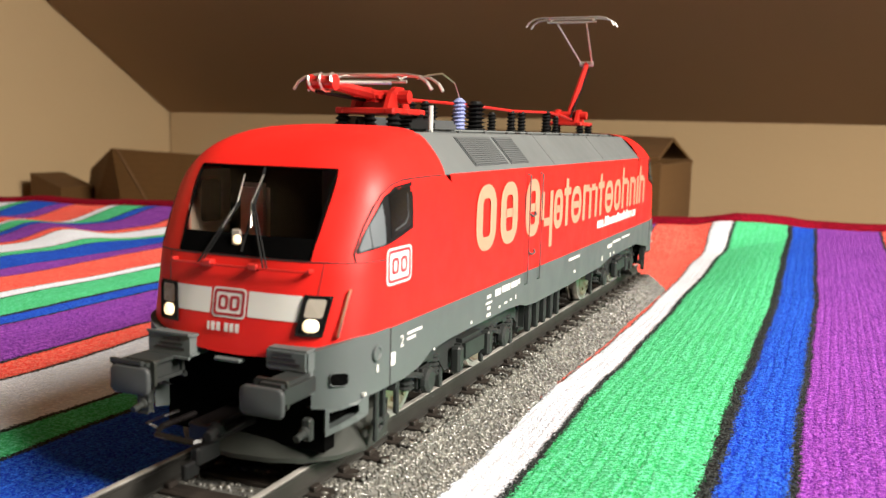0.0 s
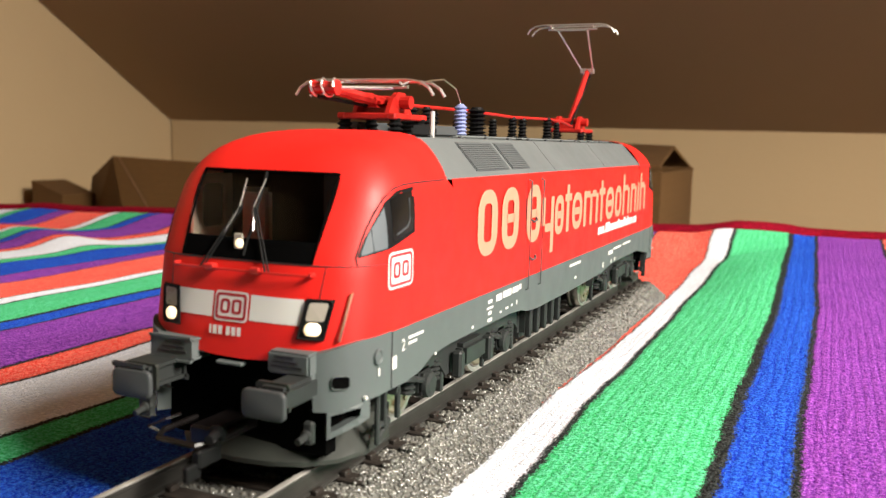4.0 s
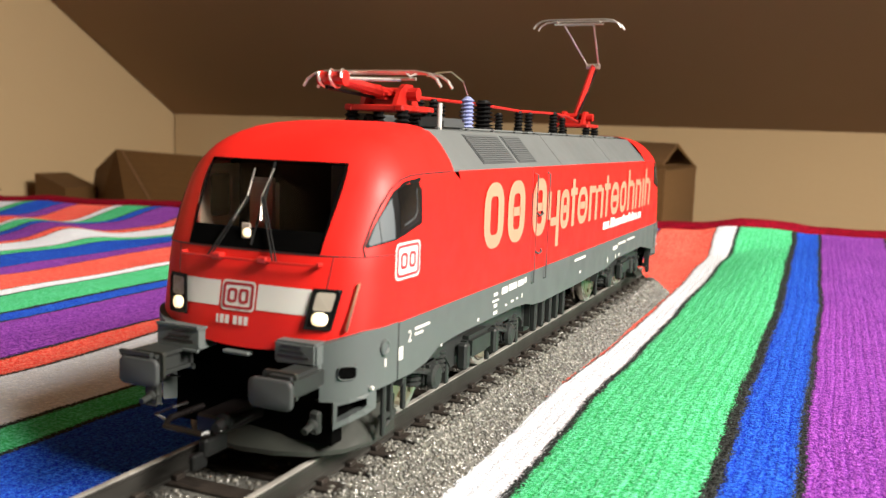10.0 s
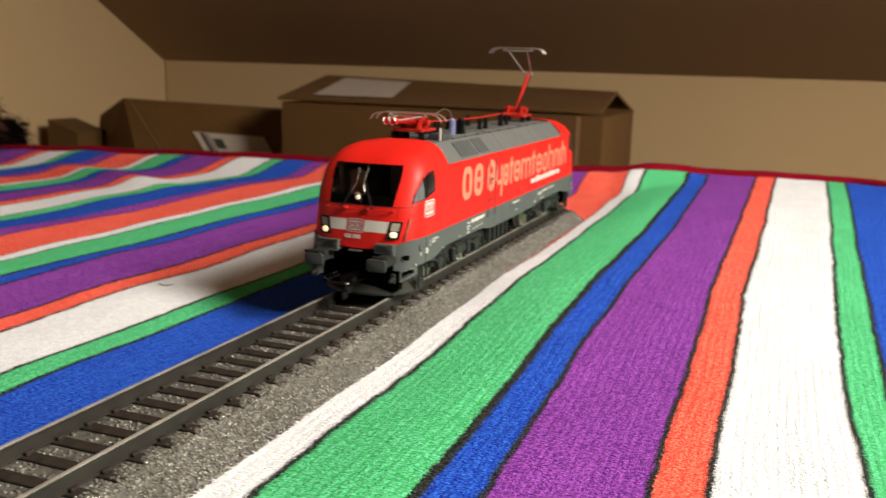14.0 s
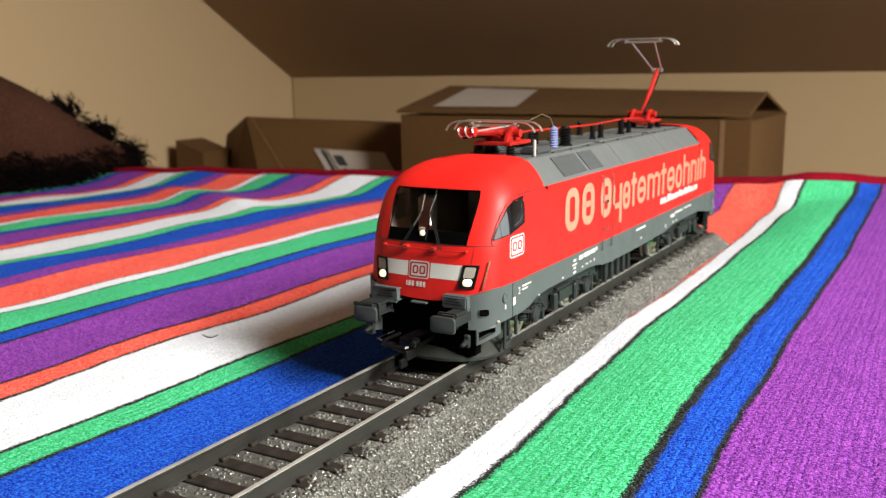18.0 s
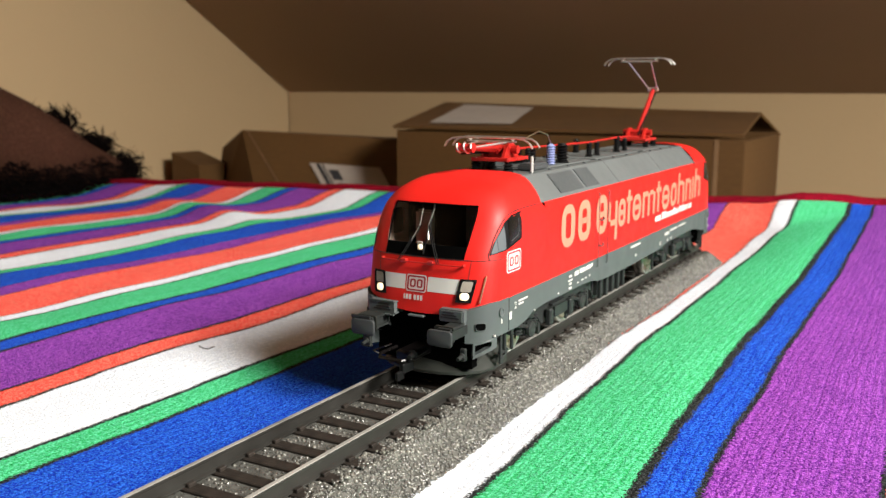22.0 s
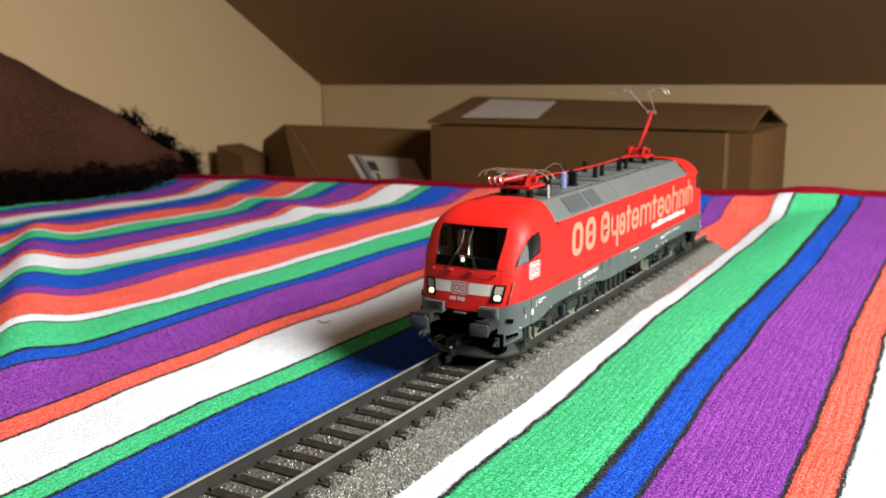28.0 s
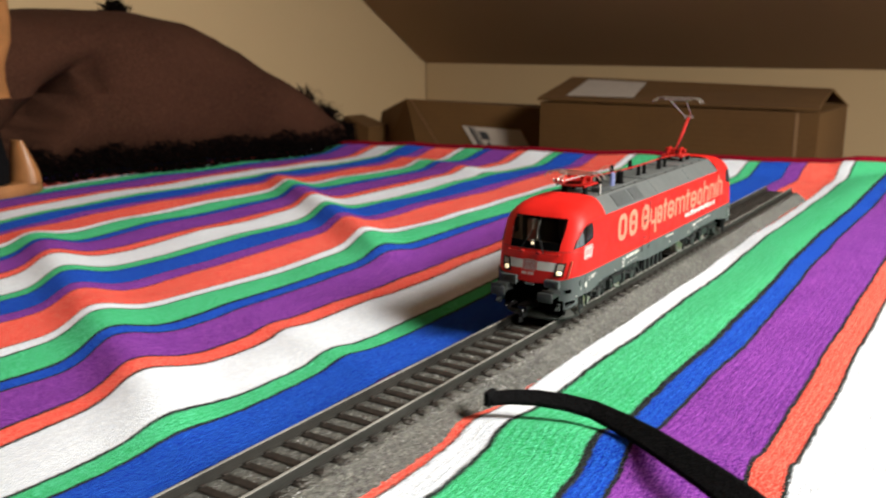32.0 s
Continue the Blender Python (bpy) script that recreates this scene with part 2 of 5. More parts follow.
def sleeper_material():
    n = Nodes("dark_sleeper_plastic")
    v = n.coords()
    grain = n.noise(n.coords(1, (0.25, 3, 1)), 500, 3)
    col = n.ramp(n.noise(v, 300, 3), [(0.3, (0.013, 0.0105, 0.009)), (0.7, (0.03, 0.024, 0.02))])
    n.bump(grain, 0.6, 0.0003)
    return n.set(col, 0.5, 0, Specular_IOR_Level=0.25)


SLEEPER = sleeper_material()

def plush(name, color):
    n = Nodes(name)
    v = n.coords()
    f = n.noise(v, 450, 4, 0.7)
    col = n.ramp(n.noise(v, 9, 4), [(0.3, tuple(c * 0.75 for c in color)), (0.7, tuple(c * 1.2 for c in color))])
    col = n.mix(n.ramp(f, [(0.45, (0, 0, 0)), (0.72, (0.65,) * 3)]), col, tuple(min(1, c * 2.1) for c in color))
    n.bump(f, 0.5, 0.0016)
    return n.set(col, 0.95, 0, Specular_IOR_Level=0.08)


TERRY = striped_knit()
K_RED = plush("dark_red_binding", (0.15, 0.002, 0.010))
PLUSH = plush("dark_brown_wool", (0.042, 0.0175, 0.0105))
FRINGE = plush("dark_brown_fringe_yarn", (0.0022, 0.0009, 0.0007))
STRAP = plush("black_webbing", (0.003, 0.003, 0.0034))
LEATHER = lacquer("tan_leather", (0.31, 0.135, 0.047), 0.45, 0.2)
FLOOR = lacquer("dark_floor", (0.05, 0.03, 0.018), 0.5, 0.2)
# near-black for unseen walls, so that they throw less light back
UNSEEN_WALL_DARK = lacquer("dark_unseen_wall", (0.03, 0.019, 0.012), 0.5, 0.2)
MATTRESS = plush("mattress_cover", (0.3, 0.25, 0.2))

# ---- mesh tools; all lengths in these functions are millimetres ----
MM = 0.001


def part(name, bm, material, parent=None, label="", smooth=False, kind=""):
    """Links a bmesh (in millimetres) as one mesh object under a thing or a part."""
    bmesh.ops.scale(bm, vec=(MM, MM, MM), verts=bm.verts)
    me = bpy.data.meshes.new(name)
    bm.to_mesh(me)
    bm.free()
    for m in material if isinstance(material, (list, tuple)) else [material]:
        me.materials.append(m)
    if smooth:
        for p in me.polygons:
            p.use_smooth = True
    ob = new(name, me)
    if parent is not None:
        ob.parent = parent
    return tagged(ob, label, kind=kind)


def share(name, me, m, parent, kind=""):
    """A further object on a mesh that is already there."""
    ob = new(name, me)
    ob.parent = parent
    ob.matrix_basis = m
    return tagged(ob, kind=kind)


def thing(name, label, category, x=0, y=0, z=0, rz=0, group=""):
    ob = new(name)
    ob.empty_display_size = 0.005
    ob.matrix_basis = pose(x * MM, y * MM, z * MM, 0, 0, rz)
    return tagged(ob, label, category, group)


def at(x, y, z, rx=0, ry=0, rz=0):
    return pose(x * MM, y * MM, z * MM, rx, ry, rz)


def box(bm, x0, x1, y0, y1, z0, z1, bevel=0.0, seg=1, m=None):
    r = bmesh.ops.create_cube(bm, size=1)
    vs = r["verts"]
    for v in vs:
        v.co = Vector(((x0 + x1) / 2 + v.co.x * (x1 - x0), (y0 + y1) / 2 + v.co.y * (y1 - y0), (z0 + z1) / 2 + v.co.z * (z1 - z0)))
    if bevel:
        es = list({e for v in vs for e in v.link_edges})
        r = bmesh.ops.bevel(bm, geom=es, offset=bevel, segments=seg, affect="EDGES", clamp_overlap=True)
        vs = list({v for f in r["faces"] for v in f.verts} | {v for v in vs if v.is_valid})
    if m is not None:
        bmesh.ops.transform(bm, matrix=m, verts=vs)
    return vs


def rot(x, y, z, rx=0, ry=0, rz=0):
    """A pose in millimetres."""
    return Matrix.LocRotScale((x, y, z), Euler([radians(a) for a in (rx, ry, rz)]), None)


def rod(bm, a, b, r, r2=None, seg=8, caps=True):
    a, b = Vector(a), Vector(b)
    d = b - a
    q = d.to_track_quat("Z", "Y").to_matrix().to_4x4()
    res = bmesh.ops.create_cone(bm, cap_ends=caps, segments=seg, radius1=r, radius2=r if r2 is None else r2, depth=d.length)
    bmesh.ops.transform(bm, matrix=Matrix.Translation((a + b) / 2) @ q, verts=res["verts"])
    return res["verts"]


def tube(bm, pts, r, seg=6):
    """A bent wire through points."""
    pts = [Vector(p) for p in pts]
    rings = []
    for i, p in enumerate(pts):
        d = (pts[min(i + 1, len(pts) - 1)] - pts[max(i - 1, 0)]).normalized()
        q = d.to_track_quat("Z", "Y").to_matrix()
        rings.append([bm.verts.new(p + q @ Vector((r * math.cos(k * math.tau / seg), r * math.sin(k * math.tau / seg), 0))) for k in range(seg)])
    for a, b in zip(rings, rings[1:]):
        for k in range(seg):
            bm.faces.new((a[k], a[(k + 1) % seg], b[(k + 1) % seg], b[k]))
    bm.faces.new(rings[0][::-1])
    bm.faces.new(rings[-1])


def lathe(bm, prof, seg=16, m=None):
    """Turns a profile of (radius, height) about z."""
    rings = [[bm.verts.new((max(r, 1e-4) * math.cos(k * math.tau / seg), max(r, 1e-4) * math.sin(k * math.tau / seg), h)) for k in range(seg)] for r, h in prof]
    for a, b in zip(rings, rings[1:]):
        for k in range(seg):
            bm.faces.new((a[k], a[(k + 1) % seg], b[(k + 1) % seg], b[k]))
    bm.faces.new(rings[0][::-1])
    bm.faces.new(rings[-1])
    if m is not None:
        bmesh.ops.transform(bm, matrix=m, verts=[v for r in rings for v in r])


def plate(bm, pts, depth, m=None):
    """A flat outline (x, z) given a thickness along y, from y = 0 to depth."""
    a = [bm.verts.new((x, 0, z)) for x, z in pts]
    b = [bm.verts.new((x, depth, z)) for x, z in pts]
    n = len(pts)
    bm.faces.new(a)
    bm.faces.new(b[::-1])
    for i in range(n):
        bm.faces.new((a[i], b[i], b[(i + 1) % n], a[(i + 1) % n]))
    bmesh.ops.recalc_face_normals(bm, faces=bm.faces)
    if m is not None:
        bmesh.ops.transform(bm, matrix=m, verts=a + b)


def rounded(x0, x1, z0, z1, r, n=4):
    pts = []
    for cx, cz, a0 in ((x1 - r, z1 - r, 0), (x0 + r, z1 - r, 90), (x0 + r, z0 + r, 180), (x1 - r, z0 + r, 270)):
        for i in range(n + 1):
            a = radians(a0 + 90 * i / n)
            pts.append((cx + r * math.cos(a), cz + r * math.sin(a)))
    return pts


def ring(bm, outer, inner, depth, m=None):
    """A flat frame between two outlines of equal count, with a thickness along y."""
    n = len(outer)
    rows = [[bm.verts.new((x, y, z)) for x, z in pts] for pts, y in ((outer, 0), (inner, 0), (inner, depth), (outer, depth))]
    for k in range(4):
        a, b = rows[k], rows[(k + 1) % 4]
        for i in range(n):
            bm.faces.new((a[i], a[(i + 1) % n], b[(i + 1) % n], b[i]))
    bmesh.ops.recalc_face_normals(bm, faces=bm.faces)
    if m is not None:
        bmesh.ops.transform(bm, matrix=m, verts=[v for r in rows for v in r])


def flat_ring(bm, outer, inner, place):
    """A flat frame between two outlines of equal count."""
    a, b = [[bm.verts.new(place(*q)) for q in pts] for pts in (outer, inner)]
    for i in range(len(a)):
        j = (i + 1) % len(a)
        bm.faces.new((a[i], a[j], b[j], b[i]))


def grid_faces(bm, rows, flip=False, skip=None, mat=None):
    """Quads between rows of points; skip(i, j) leaves a hole."""
    vs = [[bm.verts.new(p) for p in r] for r in rows]
    for i in range(len(vs) - 1):
        for j in range(len(vs[0]) - 1):
            if skip and skip(i, j):
                continue
            q = (vs[i][j], vs[i][j + 1], vs[i + 1][j + 1], vs[i + 1][j])
            f = bm.faces.new(q[::-1] if flip else q)
            if mat:
                f.material_index = mat(i, j)
    return vs


def curve_text(name, body, size, material, parent, m, label="", squeeze=1.0):
    cu = bpy.data.curves.new(name, "FONT")
    cu.body, cu.size, cu.extrude, cu.resolution_u = body, size * MM, 0.00002, 2
    cu.align_x = "LEFT"
    cu.materials.append(material)
    ob = new(name, cu)
    ob.parent = parent
    ob.matrix_basis = m @ Matrix.Diagonal((squeeze, 1, 1, 1))
    return tagged(ob, label)

# ---- the room: a low attic corner with a sloping ceiling ----
FLOOR_Z = -520


def slab(name, x0, x1, y0, y1, z0, z1, mat, label=""):
    bm = bmesh.new()
    box(bm, x0, x1, y0, y1, z0, z1)
    return tagged(part(name, bm, mat, None), label, kind="structure")


# floor out of view, kept dark so that it bounces little light
slab("floor", -960, 3000, -3500, 1100, FLOOR_Z - 60, FLOOR_Z, FLOOR, "floor under the bed, kept dark against bounce light")
slab("wall_west", -953, -833, -3500, 1100, FLOOR_Z, 1900, WALL, "warm cream painted gable wall")
slab("wall_north", -830, 3000, 983, 1100, FLOOR_Z, 73, WALL, "low cream knee wall under the slope")


# the ceiling slope, with the opening of a roof window
SLOPE = 0.577
SKY_X, SKY_Y = (650, 1310), (-440, 220)


def slope_z(y):
    return 73 + SLOPE * (983 - y)


def sloping_ceiling():
    bm = bmesh.new()
    x0, x1, y0, y1 = -830, 3000, -1980, 983
    for xa, xb, ya, yb in ((x0, SKY_X[0], y0, y1), (SKY_X[1], x1, y0, y1), (SKY_X[0], SKY_X[1], y0, SKY_Y[0]), (SKY_X[0], SKY_X[1], SKY_Y[1], y1)):
        vs = [bm.verts.new((x, y, slope_z(y) + d)) for d in (0, 118) for x, y in ((xa, ya), (xb, ya), (xb, yb), (xa, yb))]
        for q in ((0, 1, 2, 3), (7, 6, 5, 4), (0, 4, 5, 1), (1, 5, 6, 2), (2, 6, 7, 3), (3, 7, 4, 0)):
            bm.faces.new([vs[k] for k in q])
    bmesh.ops.recalc_face_normals(bm, faces=bm.faces)
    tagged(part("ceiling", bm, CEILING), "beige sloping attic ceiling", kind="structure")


sloping_ceiling()


def roof_window():
    w = new("window_1")
    tagged(w, "white framed roof window in the slope", kind="structure")
    for xa, xb, ya, yb in ((SKY_X[0], SKY_X[1], SKY_Y[0], SKY_Y[0] + 45), (SKY_X[0], SKY_X[1], SKY_Y[1] - 45, SKY_Y[1]), (SKY_X[0], SKY_X[0] + 45, SKY_Y[0] + 45, SKY_Y[1] - 45), (SKY_X[1] - 45, SKY_X[1], SKY_Y[0] + 45, SKY_Y[1] - 45)):
        bm = bmesh.new()
        vs = [bm.verts.new((x, y, slope_z(y) + d)) for d in (4, 90) for x, y in ((xa, ya), (xb, ya), (xb, yb), (xa, yb))]
        for q in ((0, 1, 2, 3), (7, 6, 5, 4), (0, 4, 5, 1), (1, 5, 6, 2), (2, 6, 7, 3), (3, 7, 4, 0)):
            bm.faces.new([vs[k] for k in q])
        part("window_frame", bm, PAPER, w)


roof_window()
# unseen flat ceiling and walls close the room; walls darkened against bounce
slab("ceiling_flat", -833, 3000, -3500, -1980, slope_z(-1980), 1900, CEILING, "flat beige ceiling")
slab("wall_south", -833, 3000, -3620, -3500, FLOOR_Z, 1900, UNSEEN_WALL_DARK, "unseen closing wall, kept dark against bounce light")
slab("wall_east", 3000, 3120, -3500, 1100, FLOOR_Z, 1900, UNSEEN_WALL_DARK, "unseen closing wall, kept dark against bounce light")


# ---- bed and striped blanket ----
def edge_y(x):
    """The back edge of the blanket."""
    return float(np.interp(x, (-640, -300, -50, 28, 62, 120, 158, 182, 195, 204), (382, 378, 378, 386, 424, 446, 446, 432, 405, 350)))


BLANKET_WEST, BLANKET_EAST = -788, 246


def ridge(x, y, x0, y0, slope, width, lo, hi, height):
    """A fold that runs across the stripes."""
    d = (y - y0 - slope * (x - x0)) / width
    fade = 1 / (1 + math.exp((x - hi) / 12)) / (1 + math.exp((lo - x) / 18))
    return height * fade * math.exp(-d * d if d < 0 else -d * d * 0.45)


def fold(x, y):
    """Height of the blanket: folds on the open western side, nearly flat by the track."""
    z = -0.022 * max(0, -x - 130) - 0.012 * max(0, -x - 200) * min(1, max(0, (y - 100) / 200))
    x0 = float(np.interp(y, (0, 90), (20, 6)))
    u = min(1, max(0, (x - x0) / (52 - x0)))
    z += u * u * (3 - 2 * u) * float(np.interp(y, (-260, -100, 0, 80, 250), (1.5, 3, 4.5, 6.5, 6.5)))
    z += ridge(x, y, -143, -64, -0.74, 13, -420, -128, 7.5)
    z -= 2.6 * min(1, max(0, (-25 - x) / 30)) * min(1, max(0, (-60 - y) / 60))
    z += ridge(x, y, -133, -246, -0.49, 13, -380, -62, 7.5)
    z += ridge(x, y, -61, -203, -0.3, 9, -100, -40, 3.5)
    z += ridge(x, y, -300, 262, -0.5, 16, -420, -255, 5.0)
    z += ridge(x, y, 34, -234, 0.1, 9, 27, 130, 6.0)
    z += ridge(x, y, -300, -420, -0.8, 20, -500, -60, 8)
    e = edge_y(x)
    rise = max(0, min(1, (y - e + 48) / 48))
    z += rise * rise * (3 - 2 * rise) * float(np.interp(x, (-400, -250, -60, 25, 60, 140), (8, 7, 8, 11.5, 2.5, 0.5)))
    k = min(1, max(0, (-30 - x) / 60))
    z += k * 1.6 * noise.noise(Vector((x / 45, y / 60, 0.3))) + 0.45 * noise.noise(Vector((x / 18, y / 40, 2.0)))
    if x > 182:
        z -= 0.034 * (x - 182) ** 2
    return z


# how far each line between two stripes wanders sideways, along the blanket
WANDER_Y = (-270, -220, -120, -60, 0, 80, 200, 400)
WANDER = {-240.0: (0, 0, 0, 0, 0, 0, 0, 0), -180.0: (0, 0, -1, 0, 0, 0, 0, 0), -133.0: (0, -1.5, -2, 0, 0, 0, 0, 0), -102.0: (-1, -2.5, -3.5, -1, 0, 0, 0, 0), -91.0: (-1, -2.5, -3, -1, 0, 0, 0, 0), -61.0: (0, -1.5, -2, -0.5, 0, 0, 0, 0),
          -50.0: (0, -1.5, -2, -0.5, 0, 0, 0, 0), -20.0: (0, 0, 0, 0, 0, 0, 0, 0), 5.0: (0, 0, 0, 0, 0, 0, 0, 0), 19.6: (4.0, 1.5, -1, -1.5, -1.5, -1.2, 0.4, -5), 28.3: (6.5, 2.8, 2.7, 1.2, 1.3, -0.3, -0.8, -3), 52.5: (12, 7.6, 7.6, 7, 4.7, 3.5, 3.5, -1.5),
          63.0: (12, 7.5, 8.8, 7.5, 5.2, 4.6, 5, 0.5), 93.5: (13, 8.5, 5, 4.5, 3.5, 2, 1.8, 0.5), 105.0: (11, 6, 3.7, 3, 2.5, 1, 2, 1.5), 134.5: (9, 5, 2, 1, -0.7, -1, 1.5, 4.5),
          145.5: (9, 4.5, 1, -0.5, -2.2, -2, 0.5, 5.5), 171.0: (9, 6, 2, 0.5, -1, -1.5, 1, 8)}


@functools.lru_cache(maxsize=None)
def wander_at(x):
    """The wander of the line that starts at x, at each step of WANDER_Y."""
    return tuple(float(np.interp(x, tuple(WANDER), column)) for column in zip(*WANDER.values()))


def drift(x, y):
    """Sideways wander of the stripes."""
    d = 0.9 * noise.noise(Vector((x / 60, y / 45, 5))) + 0.16 * noise.noise(Vector((x / 3, y / 1.6, 7)))
    if x > -240:
        d += float(np.interp(y, WANDER_Y, wander_at(x)))
    if x > 172:
        d -= 0.32 * (x - 172)
    return d


def blanket():
    cols = list(np.arange(BLANKET_WEST, -260, 6.0)) + list(np.arange(-260, BLANKET_EAST + 1, 3.5))
    bm = bmesh.new()
    rows, cloth = [], []
    for s in range(760):
        u = s / 759
        row = []
        for x in cols:
            y = -760 + (edge_y(x) + 760) * (u ** 0.7)
            row.append((x + drift(x, y), y, fold(x, y)))
            cloth.append((x, y))
        rows.append(row)
    grid_faces(bm, rows)
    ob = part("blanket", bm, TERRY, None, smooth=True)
    me = ob.data
    corner = np.empty(len(me.loops), dtype=np.int32)
    me.loops.foreach_get("vertex_index", corner)
    me.uv_layers.new(name="cloth").data.foreach_set("uv", np.array(cloth, dtype=np.float32)[corner].ravel())
    return tagged(ob, "striped knitted blanket, colourful and rumpled, spread on a bed", "blanket")


BLANKET = blanket()


def binding():
    """The dark red rim of the blanket along its back edge, hanging down behind."""
    bm = bmesh.new()
    xs = [-790 + 6 * k for k in range(165)]
    rows = []
    for dy, dz in ((-1.0, -0.6), (-1.5, 0.9), (1.0, 2.6), (5, 3.6), (9, 2.8), (11.5, 0.5), (12, -4), (12.5, -60), (13, -130)):
        rows.append([(x, edge_y(x) + dy, fold(x, edge_y(x)) + dz) for x in xs])
    grid_faces(bm, rows)
    part("binding", bm, K_RED, BLANKET, "dark red binding along the edge", smooth=True)


binding()


def bed():
    t = thing("bed", "low bed with a mattress under the blanket", "bed")
    bm = bmesh.new()
    box(bm, -800, 176, -1500, 350, -220, -29, 30, 3)
    part("mattress", bm, MATTRESS, t)
    bm = bmesh.new()
    box(bm, -805, 180, -1510, 356, -330, -221, 8, 2)
    part("bed_frame", bm, FLOOR, t)
    for x in (-790, 130):
        for y in (-1490, 330):
            bm = bmesh.new()
            box(bm, x, x + 40, y, y + 40, FLOOR_Z, -331, 3)
            part("leg", bm, FLOOR, t)


bed()


# ---- boxes between the bed and the knee wall ----
def prism(bm, corners):
    """A solid from eight corners: four below, four above."""
    vs = [bm.verts.new(c) for c in corners]
    for q in ((3, 2, 1, 0), (4, 5, 6, 7), (0, 1, 5, 4), (1, 2, 6, 5), (2, 3, 7, 6), (3, 0, 4, 7)):
        bm.faces.new([vs[k] for k in q])
    bmesh.ops.recalc_face_normals(bm, faces=bm.faces)


def large_box():
    t = thing("cardboard_box", "large brown cardboard box, lid slightly raised, against the wall", "box")
    x0, x1, y0, y1, zt = -415, -58, 650, 822, 34
    for name, a in (("front_panel", (x0, x1, y0, y0 + 5, FLOOR_Z, zt)), ("back_panel", (x0, x1, y1 - 5, y1, FLOOR_Z, zt)), ("side_panel", (x0, x0 + 5, y0 + 5, y1 - 5, FLOOR_Z, zt)), ("side_panel", (x1 - 5, x1, y0 + 5, y1 - 5, FLOOR_Z, zt - 2))):
        bm = bmesh.new()
        box(bm, *a)
        part(name, bm, CARD, t)
    bm = bmesh.new()
    prism(bm, [(x0 - 3, y0 - 3, zt + 2), (x1 - 1, y0 - 3, zt + 2), (x1 - 14, 790, 51), (x0 - 20, 790, 58), (x0 - 3, y0 - 3, zt + 5), (x1 - 1, y0 - 3, zt + 5), (x1 - 14, 790, 54.5), (x0 - 20, 790, 62)])
    lid = part("lid", bm, CARD, t, "raised cardboard lid")
    bm = bmesh.new()
    prism(bm, [(x0 - 12, 834, zt - 4), (x1 - 1, 834, zt - 4), (x1 - 1, 837, zt - 3), (x0 - 12, 837, zt - 3), (x0 - 20, 791, 58), (x1 - 14, 791, 51), (x1 - 14, 793, 54.5), (x0 - 20, 793, 62)])
    part("rear_flap", bm, CARD, t)
    top = lambda x, y: zt + 5.6 + (y - 647) * ((15 + 7.5 * (x1 - x) / 357) / 143)
    bm = bmesh.new()
    pts = [(-384, 664), (-290, 668), (-312, 772), (-402, 776)]
    bm.faces.new([bm.verts.new((x, y, top(x, y))) for x, y in pts])
    part("paper_label", bm, PAPER, lid, "pale paper label")
    bm = bmesh.new()
    box(bm, x1 - 26, x1 - 22, y0 - 0.6, y0, -260, zt - 1)
    part("panel_crease", bm, CARD_EDGE, t)
    bm = bmesh.new()
    box(bm, x1 - 40, x1 - 6, y0 + 6, y1 - 6, -60, -50)
    part("inner_flap", bm, CARD_EDGE, t)


large_box()


def small_box():
    t = thing("cardboard_box", "small brown cardboard box with a white address label", "box")
    a, b, c, d = (-668, 692, 27), (-446, 720, 19), (-520, 850, 14), (-775, 770, -2)
    low = [(-612, 668, -120), (-415, 690, -120), (-490, 830, -120), (-800, 770, -120)]
    bm = bmesh.new()
    prism(bm, low + [a, b, c, d])
    body = part("box_body", bm, CARD, t)
    bm = bmesh.new()
    prism(bm, [(x, y, FLOOR_Z) for x, y, z in low] + [(x, y, -120.5) for x, y, z in low])
    part("box_base", bm, CARD, t)

    def on(u, v, off=1.2):
        p = Vector(a).lerp(Vector(b), u).lerp(Vector(low[0]).lerp(Vector(low[1]), u), v)
        return p + Vector((0.1, -off, off * 0.3))

    def quad(name, u0, u1, v0, v1, mat, parent, off):
        bm = bmesh.new()
        bm.faces.new([bm.verts.new(on(u + 0.34 * (v - 0.235), v, off)) for u, v in ((u0, v1), (u1, v1), (u1, v0), (u0, v0))])
        return part(name, bm, mat, parent)

    lab = quad("paper_label", 0.40, 0.83, 0.235, 0.5, PAPER, body, 1.2)
    for u0, u1, v0, v1 in ((0.44, 0.465, 0.24, 0.47), (0.475, 0.485, 0.24, 0.47), (0.50, 0.56, 0.28, 0.36), (0.52, 0.54, 0.38, 0.45)):
        quad("label_bar", u0, u1, v0, v1, INK, lab, 1.7)
    quad("box_seam", 0.11, 0.12, 0.0, 0.6, CARD_EDGE, body, 1.0)


small_box()


def far_flap():
    t = thing("cardboard_flap", "small piece of folded brown cardboard behind the bed", "cardboard")
    bm = bmesh.new()
    prism(bm, [(-800, 700, FLOOR_Z), (-742, 690, FLOOR_Z), (-742, 740, FLOOR_Z), (-800, 750, FLOOR_Z), (-800, 700, -6), (-742, 690, -20), (-742, 740, -20), (-800, 750, -6)])
    part("flap", bm, CARD, t)


far_flap()


# ---- cushion with fringe ----
def cushion_front(y):
    """How far the cushion reaches over the blanket."""
    return float(np.interp(y, (-320, -60, 20, 83, 133, 247, 330, 400, 455), (-640, -598, -576, -572, -556, -550, -538, -548, -585)))


